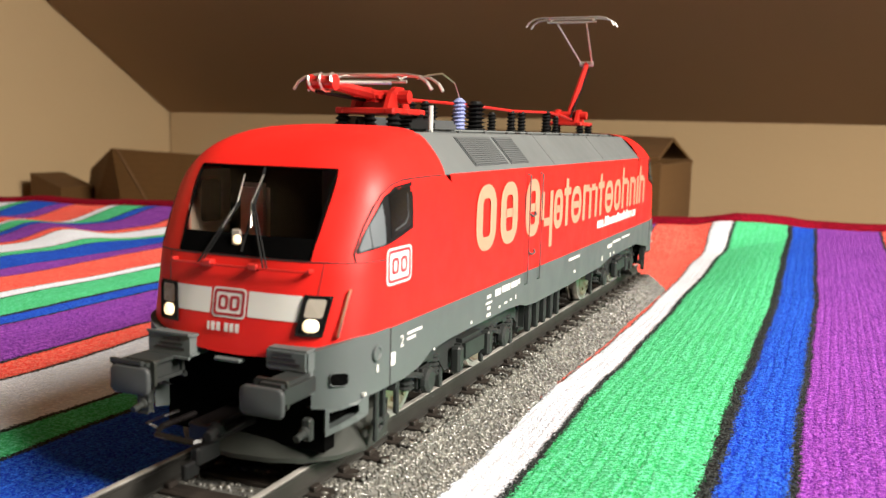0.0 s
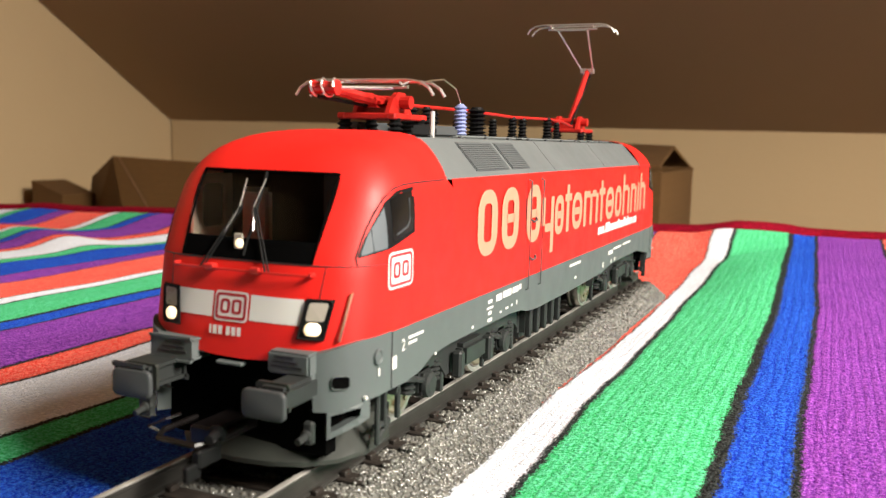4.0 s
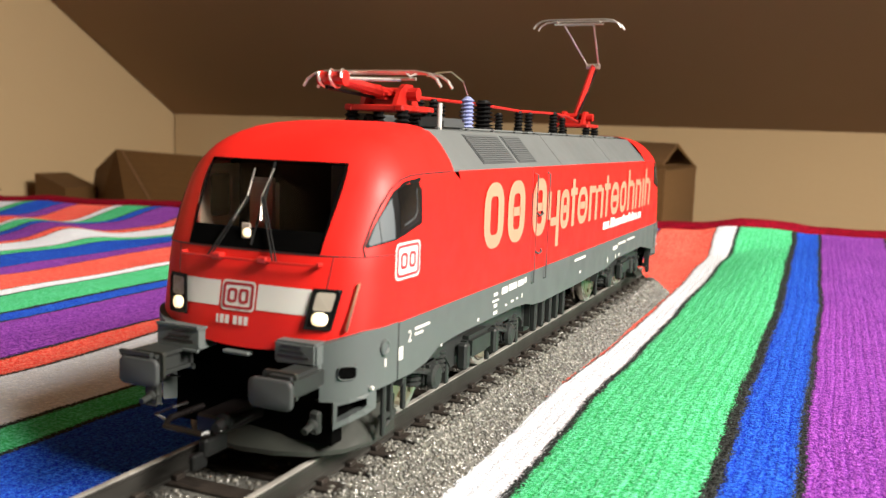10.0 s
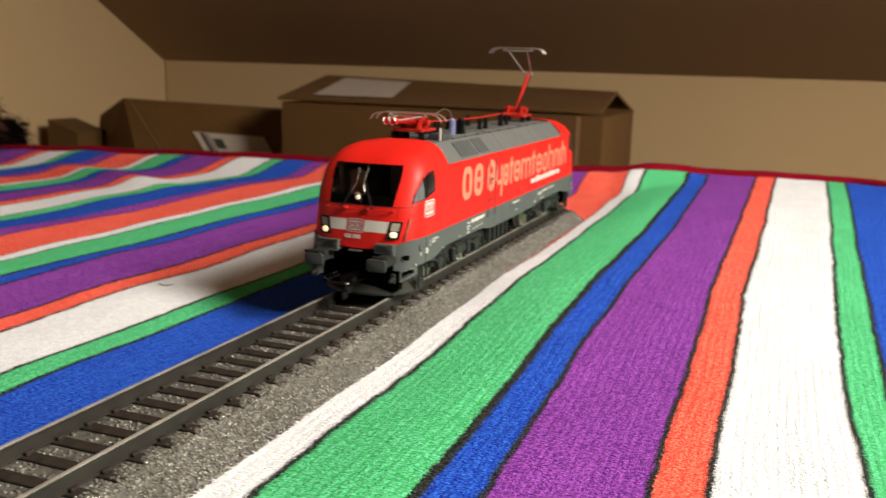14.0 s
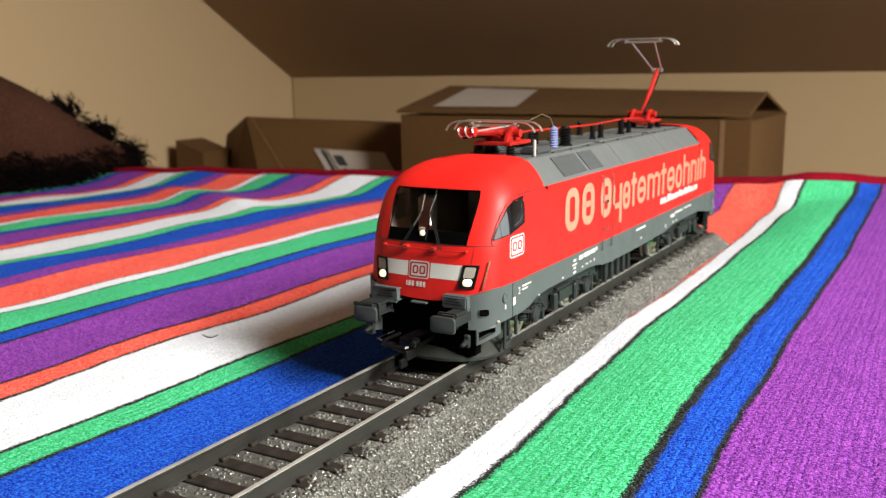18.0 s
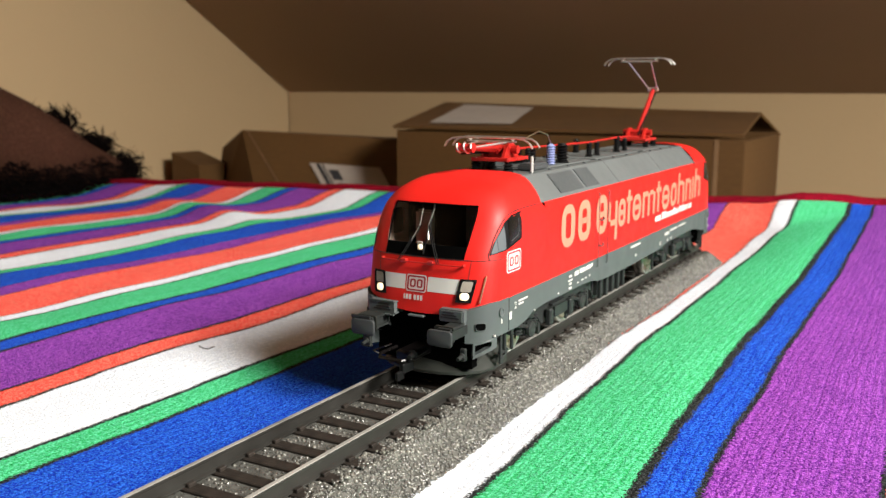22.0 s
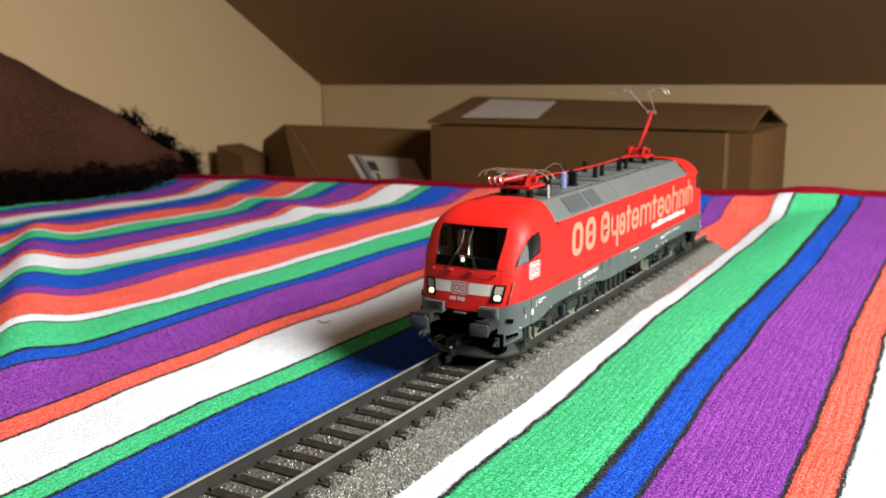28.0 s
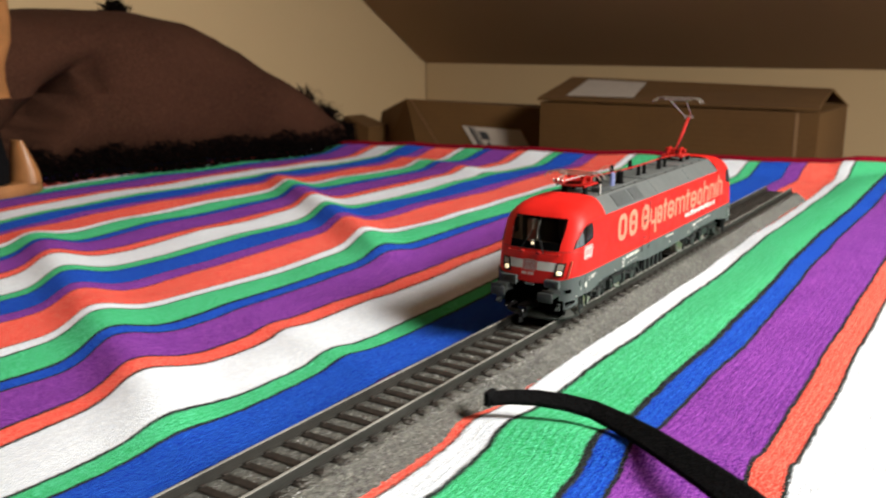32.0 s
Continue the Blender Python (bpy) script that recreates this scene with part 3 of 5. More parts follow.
def cushion():
    t = thing("cushion", "dark brown woollen cushion with a fringe, resting on the blanket", "cushion")
    bm = bmesh.new()
    ys = [-320 + 775 * k / 180 for k in range(181)]
    rows = []
    for y in ys:
        top = float(np.interp(y, (-320, -270, -170, -30, 80, 152, 208, 259, 318, 382, 432, 455), (28, 98, 146, 153, 156, 156, 146, 123, 86, 44, 15, 4)))
        half = float(np.interp(y, (-320, -220, -70, 130, 290, 400, 455), (20, 70, 92, 95, 84, 45, 10)))
        mid = cushion_front(y) - half
        base = fold(mid + half, min(y, 340)) - 1
        row = []
        for k in range(41):
            a = math.tau * k / 40
            ca, sa = math.cos(a), math.sin(a)
            x = mid + half * math.copysign(abs(ca) ** 0.7, ca)
            z = base + top * (0.5 + 0.5 * math.copysign(abs(sa) ** 0.75, sa))
            # a deep crease climbs from the foot towards the top
            line = 14 + (z - 17) * 0.92
            d = (y - line) / (30 if y < line else 7)
            crease = 95 * math.exp(-d * d) * max(0, ca) * max(0, min(1, (104 - z) / 45)) * min(1, max(0, z) / 16)
            n = noise.noise(Vector((y / 60, z / 40, 3))) * 5 + noise.noise(Vector((y / 19, z / 15, 8))) * 1.2
            row.append((x - crease + n * 0.6, y, max(base, z + n * 0.4)))
        rows.append(row)
    grid_faces(bm, rows)
    bmesh.ops.recalc_face_normals(bm, faces=bm.faces)
    part("cover", bm, PLUSH, t, "dark brown wool cover", smooth=True)
    rng = random.Random(4)
    verts, faces = [], []

    def strand(p, d, n, r, curl=0.6):
        """One curled yarn end of three-sided section."""
        p, d = Vector(p), Vector(d)
        start, step = len(verts), d.length
        for i in range(n + 1):
            w = r * (1 - 0.7 * i / n)
            for k in range(3):
                a = math.tau * k / 3
                verts.append((p + Vector((w * math.cos(a), w * math.sin(a), w * math.sin(a + 1)))) * MM)
            p = p + d
            d = (d + Vector((rng.uniform(-1, 1), rng.uniform(-1, 1), rng.uniform(-1.0, 0.8))) * step * curl).normalized() * step
        for i in range(n):
            for k in range(3):
                a, b = start + 3 * i + k, start + 3 * i + (k + 1) % 3
                faces.append((a, b, b + 3, a + 3))

    for k in range(8500):
        y = rng.uniform(-10, 446)
        x = cushion_front(y) + rng.uniform(-16, 6)
        z = fold(x, min(y, 350)) + rng.uniform(0, 1) ** 1.3 * (27 + 12 * noise.noise(Vector((y / 25, 0, 0))))
        strand((x, y, z), (rng.uniform(0.2, 1.8), rng.uniform(-1.6, 1.6), rng.uniform(-0.8, 1.0)), 5, rng.uniform(0.35, 0.75))
    for k in range(1500):
        y = rng.uniform(330, 462)
        strand((cushion_front(y) - rng.uniform(5, 60), y, max(-10, rng.uniform(-8, 66 - (y - 330) * 0.5))), (rng.uniform(-1, 1.6), rng.uniform(-0.8, 2.2), rng.uniform(-0.6, 1.6)), 6, rng.uniform(0.4, 0.8))
    for cx, cy, cz, wide, tall in ((-640, 8, 146, 22, 2.0), (-640, 152, 146, 14, 1.4), (-590, 362, 46, 26, 2.6), (-580, 398, 26, 20, 2.0)):
        for k in range(260):
            strand((cx + rng.uniform(-8, 8), cy + rng.gauss(0, wide * 0.4), cz + rng.uniform(-8, 3)), (rng.uniform(-1, 1), rng.uniform(-1.3, 1.3), rng.uniform(0.3, tall)), 7, 1.0, 0.45)
    me = bpy.data.meshes.new("fringe")
    me.from_pydata(verts, [], faces)
    me.materials.append(FRINGE)
    f = new("fringe", me)
    f.parent = t
    tagged(f, "shaggy dark yarn fringe", kind="stuff")


cushion()


# ---- boot at the foot of the cushion, and the strap by the track ----
def boot():
    t = thing("leather_boot", "tan leather ankle boot with dark lining, standing by the cushion", "boot", -548, 0, 0)
    oval = lambda ya, yb, w, z, n=24: [(w * math.cos(math.tau * k / n), (ya + yb) / 2 + (yb - ya) / 2 * math.sin(math.tau * k / n), z) for k in range(n + 1)]
    bm = bmesh.new()
    rows = [oval(-108, -8, 17, -9), oval(-108, -6.5, 18, -7), oval(-108, -6.5, 18, -3), oval(-106, -9, 17, 1)]
    grid_faces(bm, rows)
    bm.faces.new([bm.verts.new(p) for p in rows[-1][:-1]])
    part("sole", bm, LEATHER, t, "tan leather sole", smooth=True)
    bm = bmesh.new()
    rows = [oval(-32, -9, 16, 0), oval(-31, -10.5, 15, 9), oval(-30, -14, 12.5, 18), oval(-29, -18, 10, 27), oval(-28, -21.5, 7, 35)]
    grid_faces(bm, rows)
    bm.faces.new([bm.verts.new(p) for p in rows[-1][:-1]])
    part("heel_counter", bm, LEATHER, t, "tan leather heel", smooth=True)
    bm = bmesh.new()
    rows = [oval(-104, -35, 15, 1), oval(-104, -34, 15, 18), oval(-104, -38, 15, 36), oval(-104, -41, 16, 54), oval(-105, -36, 16, 70), oval(-105, -33, 17, 86)]
    grid_faces(bm, rows)
    part("lining", bm, STRAP, t, "dark grey inner boot", smooth=True)
    bm = bmesh.new()
    rows = [oval(-106, -27, 17, 70), oval(-106, -29.5, 17.5, 84), oval(-106, -29, 18, 96), oval(-106, -22, 19, 114), oval(-107, -20.5, 20, 132), oval(-108, -21.5, 20, 150), oval(-108, -25, 20, 165)]
    grid_faces(bm, rows)
    part("shaft", bm, LEATHER, t, "tan leather shaft", smooth=True)


boot()


def strap():
    t = thing("black_strap", "black woven strap lying loosely across the blanket", "strap")
    pts = [(27, -232, 9.8), (32, -228.5, 10.2), (38.6, -225, 10.2), (47, -223, 10), (55.8, -222.6, 9.6), (66, -227, 9.6), (77, -233, 9.8), (96.4, -245.5, 9.8), (106.6, -252.4, 9.4), (140, -275, 6), (190, -300, -6), (225, -312, -60), (232, -316, -140)]
    bm = bmesh.new()
    rows = []
    for i, p in enumerate(pts):
        p = Vector(p)
        d = (Vector(pts[min(i + 1, len(pts) - 1)]) - Vector(pts[max(i - 1, 0)])).normalized()
        side = d.cross(Vector((0, -0.6, 0.8))).normalized()
        up = side.cross(d).normalized()
        w = float(np.interp(i, (0, 4, 7, 12), (2.2, 2.8, 3.9, 5.6)))
        rows.append([p + side * (w * a) + up * b for a, b in ((-1, -0.7), (-1, 0.5), (-0.8, 0.9), (0.8, 0.9), (1, 0.5), (1, -0.7), (-1, -0.7))])
    grid_faces(bm, rows)
    bm.faces.new([bm.verts.new(q) for q in rows[0][:6]])
    part("webbing", bm, STRAP, t, smooth=False)
    bm = bmesh.new()
    box(bm, 25.4, 27.6, -234.4, -229.6, 7.6, 12.2, 0.4)
    part("strap_end", bm, STRAP, t)


strap()


def stray_thread():
    t = thing("stray_thread", "short dark thread lying on the white blanket stripe", "thread")
    bm = bmesh.new()
    tube(bm, [(x, y, fold(x, y) + 0.35) for x, y in ((-84.5, 23.9), (-81.3, 22.4), (-79.7, 22.6), (-80.3, 25.7))], 0.16, 5)
    part("fibre", bm, INK, t)


stray_thread()

# ---- the locomotive, heights above the rail tops, y from the front buffers ----
RAIL_TOP = 10.0
LENGTH = 221.5
LOCO = thing("model_locomotive", "red model electric locomotive, grey roof and skirt, on the track", "model train", 0, 0, RAIL_TOP)
NOSE_N = 3.6
LEVELS = [(18.2, 8.4, 17.2), (20, 8.7, 17.2), (23, 9.2, 17.2), (25.5, 9.6, 17.2), (27.7, 10.0, 17.2), (30, 11.0, 17.2), (32.5, 12.1, 17.2), (35, 13.3, 17.1), (36.6, 14.1, 16.95), (38, 14.9, 16.6),
          (39.1, 15.6, 16.05), (40, 16.2, 15.45), (41, 17.1, 14.7), (42, 18.5, 13.8), (43, 20.7, 12.8), (43.8, 23.4, 11.7), (44.4, 26.5, 10.3), (44.8, 30.0, 8.2), (45.05, 33.8, 4.6)]


def level(z):
    """Nose reach and half width of the shell at a height."""
    zs = [a[0] for a in LEVELS]
    z = max(zs[0], z)
    return float(np.interp(z, zs, [a[1] for a in LEVELS])), float(np.interp(z, zs, [a[2] for a in LEVELS]))


def cut_y(z):
    """Where the red cab ends against the grey roof."""
    return 40.0 if z < 37.9 else 38.0 + (z - 38) * 0.22


def front(x, z, off=0.0):
    """A point on the cab front."""
    yf, w = level(z)
    s = min(0.999, abs(x) / w)
    return (x, yf - off + 11.5 * (1 - (1 - s ** NOSE_N) ** (1 / NOSE_N)), z)


def nose_path(z):
    """One level of the cab from the middle of the front round to the side."""
    yf, w = level(z)
    yc = cut_y(z)
    r = min(11.5, yc - yf - 0.4)
    e = float(np.interp(z, (27.7, 39.1), (10.2 / 17.2, 10.75 / 16.0)))
    te = math.asin(e ** (NOSE_N / 2))
    ths = [math.asin((e * k / 5) ** (NOSE_N / 2)) for k in range(6)] + [te + (math.pi / 2 - te) * k / 9 for k in range(1, 10)]
    pts = []
    for th in ths:
        pts.append((w * max(0, math.sin(th)) ** (2 / NOSE_N), yf + r * (1 - max(0, math.cos(th)) ** (2 / NOSE_N))))
    for k in range(1, 5):
        pts.append((w, yf + r + (yc - yf - r) * k / 4))
    return pts


def low_edge(x, y):
    """Lower edge of the red paint, which dips in the middle of the nose."""
    s = min(1, abs(x) / 16.5)
    return 14.9 + 3.3 * s ** 2.2 if y < 20 else 18.2


def shell():
    bm = bmesh.new()
    for end in (0, 1):
        rows = []
        for i, (z, _, _) in enumerate(LEVELS):
            half = nose_path(z)
            row = [(-x, y) for x, y in half[:0:-1]] + half
            pts = []
            for x, y in row:
                zz = low_edge(x, y) if i == 0 else z
                pts.append((-x, LENGTH - y, zz) if end else (x, y, zz))
            rows.append(pts)
        mid = (len(rows[0]) - 1) / 2
        grid_faces(bm, rows, skip=lambda i, j: 4 <= i <= 9 and abs(j + 0.5 - mid) < 5)
        top = [bm.verts.new(p) for p in rows[-1]]
        bm.faces.new(top)
    for s in (-1, 1):
        ys = [40 + 141.5 * k / 12 for k in range(13)]
        rows = [[(s * w, y, z) for y in ys] for z, w in ((18.2, 17.2), (36.6, 16.95), (38, 16.6))]
        grid_faces(bm, rows, flip=s < 0)
    bmesh.ops.remove_doubles(bm, verts=bm.verts, dist=0.004)
    bmesh.ops.recalc_face_normals(bm, faces=bm.faces)
    return part("body_shell", bm, RED, LOCO, "traffic red lacquered body", smooth=True)


SHELL = shell()
SHELL.data.set_sharp_from_angle(angle=radians(38))


def roof():
    prof = [(-16.5, 37.9), (-16.35, 38.3), (-11.3, 44.0), (-10.8, 44.2), (10.8, 44.2), (11.3, 44.0), (16.35, 38.3), (16.5, 37.9)]
    bm = bmesh.new()
    rows = [[(x, y - (0 if y > 110 else 0) + (z - 38) * (0.22 if y < 110 else -0.22), z) for x, z in prof] for y in (37.4, 60, 90, 120, 150, 184.1)]
    grid_faces(bm, rows, flip=True)
    r = part("roof_panel", bm, ROOF_GREY, LOCO, "matt grey roof")
    for y in (96, 140):
        bm = bmesh.new()
        for s in (-1, 1):
            rod(bm, (s * 16.38, y, 38.3), (s * 11.32, y, 44.02), 0.07, seg=4)
        rod(bm, (-11, y, 44.2), (11, y, 44.2), 0.07, seg=4)
        part("panel_seam", bm, SEAM_BLACK, r)
    # ventilation grilles in the slopes
    for s in (-1, 1):
        for y0, y1 in ((52.2, 68.6), (70.2, 80.6)):
            bm = bmesh.new()
            tilt = math.degrees(math.atan2(44.0 - 38.3, 16.35 - 11.3))
            m = rot(s * 13.85, (y0 + y1) / 2, 41.2, 0, s * tilt, 0)
            w = 6.2
            box(bm, -w / 2, w / 2, -(y1 - y0) / 2, (y1 - y0) / 2, -0.2, 0.06, m=m)
            g = part("ventilation_grille", bm, GRILLE_GREY, r, "grey louvred grille")
            for k in range(13):
                bm = bmesh.new()
                x = -w / 2 + 0.4 + k * (w - 0.8) / 12
                box(bm, x - 0.16, x + 0.16, -(y1 - y0) / 2 + 0.3, (y1 - y0) / 2 - 0.3, 0.05, 0.2, m=m)
                part("slat", bm, LOUVRE_GREY, g)
    # raised strips and lids along the flat of the roof
    for y0, y1, x0, x1 in ((58, 92, -8.5, 9), (96, 138, -8.5, 9), (143, 176, -8.5, 9)):
        bm = bmesh.new()
        box(bm, x0, x1, y0, y1, 44.2, 44.75, 0.25)
        part("roof_hatch", bm, ROOF_GREY, r)
    for s in (-1, 1):
        for k in range(11):
            bm = bmesh.new()
            lathe(bm, [(0.5, 0), (0.5, 0.25), (0.3, 0.4)], 6, rot(s * 10.1, 46 + 12.6 * k, 44.2))
            part("bolt", bm, GRILLE_GREY, r)


roof()


def windscreen(end):
    m = Matrix.Identity(4) if not end else rot(LENGTH * 0, LENGTH, 0, 0, 0, 180)
    zs = [27.75, 29, 31, 33, 35, 37, 38.2, 39.05]
    edge = lambda z: float(np.interp(z, (27.7, 39.1), (10.2, 10.75)))
    bm = bmesh.new()
    rows = [[front(edge(z) * k / 5, z, -0.25) for k in range(-5, 6)] for z in zs]
    grid_faces(bm, rows)
    bmesh.ops.transform(bm, matrix=m, verts=bm.verts)
    pane = part("windscreen", bm, GLASS, LOCO, "tinted windscreen", smooth=True)
    pane.visible_shadow = False
    bm = bmesh.new()
    for s in (-1, 1):
        tube(bm, [front(s * (edge(z) - 0.05), z, 0.0) for z in zs], 0.16)
    tube(bm, [front(10.7 * k / 6, 39.05, 0.0) for k in range(-6, 7)], 0.2)
    rows = [[front(edge(z) * k / 6, z, 0.06) for k in range(-6, 7)] for z in (27.7, 28.6, 29.6, 30.4)]
    grid_faces(bm, rows)
    bmesh.ops.transform(bm, matrix=m, verts=bm.verts)
    part("window_seal", bm, DEEP_BLACK, pane, "black printed rim", smooth=True)
    bm = bmesh.new()
    rod(bm, front(0, 28.2, 0.1), front(0, 39.0, 0.0), 0.2, seg=6)
    bmesh.ops.transform(bm, matrix=m, verts=bm.verts)
    part("centre_bar", bm, BLACK, pane)
    # the cab behind the glass, its shade put into near-black walls
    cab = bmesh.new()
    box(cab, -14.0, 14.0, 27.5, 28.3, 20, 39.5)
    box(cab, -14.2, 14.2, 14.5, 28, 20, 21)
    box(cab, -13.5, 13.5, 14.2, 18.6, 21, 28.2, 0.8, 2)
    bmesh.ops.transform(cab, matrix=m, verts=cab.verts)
    c = part("driving_cab", cab, DEEP_BLACK, LOCO, "cab interior with its shade painted near-black")
    for x, mt in ((-8.2, CREAM), (6.6, GRILLE_GREY)):
        bm = bmesh.new()
        box(bm, x - 2.6, x + 2.6, 21.5, 25, 24, 27.5, 0.6, 2)
        box(bm, x - 2.6, x + 2.6, 24.2, 25.6, 27, 36.2, 0.7, 2)
        bmesh.ops.transform(bm, matrix=m, verts=bm.verts)
        part("driver_seat", bm, mt, c)
    for x in (-14.4, 14.8):
        bm = bmesh.new()
        ring(bm, rounded(18.0, 28.0, 21.0, 38.0, 1.2), rounded(20.2, 25.4, 30.2, 36.6, 1.0), 0.4, rot(x, 0, 0, 0, 0, 90))
        bmesh.ops.transform(bm, matrix=m, verts=bm.verts)
        lining = part("cab_lining", bm, CREAM, c, "beige cab side wall with a window")
        bm = bmesh.new()
        box(bm, x - 0.75, x - 0.45, 19.6, 26.0, 29.6, 37.2)
        bmesh.ops.transform(bm, matrix=m, verts=bm.verts)
        part("dark_pane", bm, DEEP_BLACK, lining)
    # near-black liners paint the shade at the cab's back and top
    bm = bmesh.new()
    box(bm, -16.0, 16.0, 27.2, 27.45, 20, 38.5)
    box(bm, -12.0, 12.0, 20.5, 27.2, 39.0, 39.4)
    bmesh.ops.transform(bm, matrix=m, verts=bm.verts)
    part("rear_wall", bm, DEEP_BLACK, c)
    bm = bmesh.new()
    box(bm, 2.0, 12.5, 26.6, 27.2, 28.5, 38.6, 0.3)
    bmesh.ops.transform(bm, matrix=m, verts=bm.verts)
    part("cab_cabinet", bm, GRILLE_GREY, c)
    bm = bmesh.new()
    box(bm, -3.2, 6.5, 16.5, 17.6, 28.3, 29.2, 0.2)
    bmesh.ops.transform(bm, matrix=m, verts=bm.verts)
    part("instrument_panel", bm, GREY, c)
    # wipers
    for foot, tip, b0, b1 in (((-6.1, 26.4), (-2.1, 34.4), (-3.5, 31.0), (-2.4, 38.0)), ((4.2, 26.4), (0.1, 34.4), (0.9, 31.4), (0.6, 38.1))):
        bm = bmesh.new()
        tube(bm, [front(*foot, 0.9), front(*tip, 0.75)], 0.15, 5)
        tube(bm, [front(foot[0] + 0.55, foot[1], 0.9), front(tip[0] + 0.4, tip[1], 0.75)], 0.12, 5)
        bmesh.ops.transform(bm, matrix=m, verts=bm.verts)
        w = part("windscreen_wiper", bm, BLACK, LOCO)
        bm = bmesh.new()
        tube(bm, [front(*b0, 0.6), front(*tip, 0.8), front(*b1, 0.6)], 0.09, 5)
        bmesh.ops.transform(bm, matrix=m, verts=bm.verts)
        part("wiper_blade", bm, WIRE, w, "bright wiper blade")


windscreen(0)
windscreen(1)


def patch(name, x0, x1, z0, z1, mat, parent, off, m=None, n=8, skew=0.0, label=""):
    """A thin print or plate that follows the cab front."""
    bm = bmesh.new()
    rows = [[front(x0 + (x1 - x0) * k / n + skew * (z - z0), z, off) for k in range(n + 1)] for z in (z0, (z0 + z1) / 2, z1)]
    grid_faces(bm, rows)
    if m is not None:
        bmesh.ops.transform(bm, matrix=m, verts=bm.verts)
    return part(name, bm, mat, parent, label, smooth=True)


def outline_on(bm, pts, r, place):
    """A closed thin line along an outline."""
    q = [place(*p) for p in pts]
    tube(bm, q + [q[0]], r, 4)


def front_details(end):
    m = Matrix.Identity(4) if not end else rot(0, LENGTH, 0, 0, 0, 180)
    turn = lambda bm: bmesh.ops.transform(bm, matrix=m, verts=bm.verts)
    # pale band with the red emblem in its middle: a ring and two upright bars
    for x0, x1 in ((-10.2, -4.0), (1.9, 9.7)):
        patch("pale_band", x0, x1, 20.0, 23.3, STRIPE_WHITE, LOCO, 0.05, m)
    bm = bmesh.new()
    bm.faces.new([bm.verts.new(front(x, z, 0.05)) for x, z in rounded(-3.7, 1.6, 19.6, 23.5, 0.6)])
    turn(bm)
    e = part("emblem", bm, STRIPE_WHITE, LOCO, "red and white emblem")
    for outer, inner in ((rounded(-3.45, 1.35, 19.85, 23.25, 0.5), rounded(-3.05, 0.95, 20.2, 22.9, 0.3)), (rounded(-2.7, -1.2, 20.6, 22.5, 0.5), rounded(-2.3, -1.6, 20.95, 22.15, 0.25)), (rounded(-0.9, 0.6, 20.6, 22.5, 0.4), rounded(-0.5, 0.2, 20.95, 22.15, 0.2))):
        bm = bmesh.new()
        flat_ring(bm, outer, inner, lambda x, z: front(x, z, 0.1))
        turn(bm)
        part("emblem_ring", bm, EMBLEM_RED, e)
    # running number as plain bars
    for x, w in ((-4.2, 0.35), (-3.6, 0.62), (-2.75, 0.62), (-1.5, 0.62), (-0.65, 0.62), (0.2, 0.62)):
        patch("number_bar", x, x + w, 17.8, 18.95, WHITE_PRINT, LOCO, 0.06, m, 2)
    # headlamps
    for s in (-1, 1):
        x0, x1 = (9.5, 13.1) if s > 0 else (-13.1, -9.5)
        lean = lambda x, z: x + s * 0.17 * (z - 20.9)
        h = patch("headlamp", x0 - s * 0.17 * 2.6, x1 - s * 0.17 * 2.6, 18.3, 23.5, BLACK, LOCO, 0.12, m, 4, s * 0.17, "black headlamp housing, lamp lit")
        bm = bmesh.new()
        pts = rounded(x0 + 0.6, x1 - 0.6, 20.7, 23.05, 0.35)
        bm.faces.new([bm.verts.new(front(lean(x, z), z, 0.2)) for x, z in pts])
        turn(bm)
        part("upper_reflector", bm, REFLECTOR, h)
        bm = bmesh.new()
        cx = (x0 + x1) / 2
        rows = []
        for k, o in ((1.0, 0.14), (0.92, 0.34), (0.7, 0.5), (0.3, 0.58), (0.02, 0.6)):
            rows.append([front(lean(cx + (x - cx) * k, 19.7), 19.7 + (z - 19.7) * k, o) for x, z in rounded(cx - 1.05, cx + 1.05, 18.85, 20.5, 0.75)])
        rows = [r + r[:1] for r in rows]
        grid_faces(bm, rows)
        turn(bm)
        part("lens", bm, LAMP, h, "glowing warm white lens", smooth=True)
        bm = bmesh.new()
        outline_on(bm, rounded(x0 + 0.15, x1 - 0.15, 18.45, 23.35, 0.4), 0.16, lambda x, z: front(lean(x, z), z, 0.2))
        turn(bm)
        part("lamp_rim", bm, BLACK, h)
    # third lamp at the foot of the windscreen
    bm = bmesh.new()
    p = Vector(front(-0.9, 29.3, 0.1))
    box(bm, -0.95, 0.5, -0.1, 0.2, -1.3, 1.7, 0.15, m=Matrix.Translation(p))
    turn(bm)
    u = part("upper_headlamp", bm, REFLECTOR, LOCO, "small lit lamp behind the windscreen")
    bm = bmesh.new()
    lathe(bm, [(0.62, 0), (0.6, 0.15), (0.3, 0.3)], 12, Matrix.Translation(p + Vector((0.0, -0.1, 0.4))) @ Euler((radians(90), 0, 0)).to_matrix().to_4x4())
    turn(bm)
    part("lens", bm, LAMP, u, "glowing lens")
    # grab rail with two brackets
    bm = bmesh.new()
    tube(bm, [front(10.8 * k / 8, 26.4, 0.9) for k in range(-8, 9)], 0.16, 6)
    turn(bm)
    g = part("grab_rail", bm, BRIGHT_RED, LOCO)
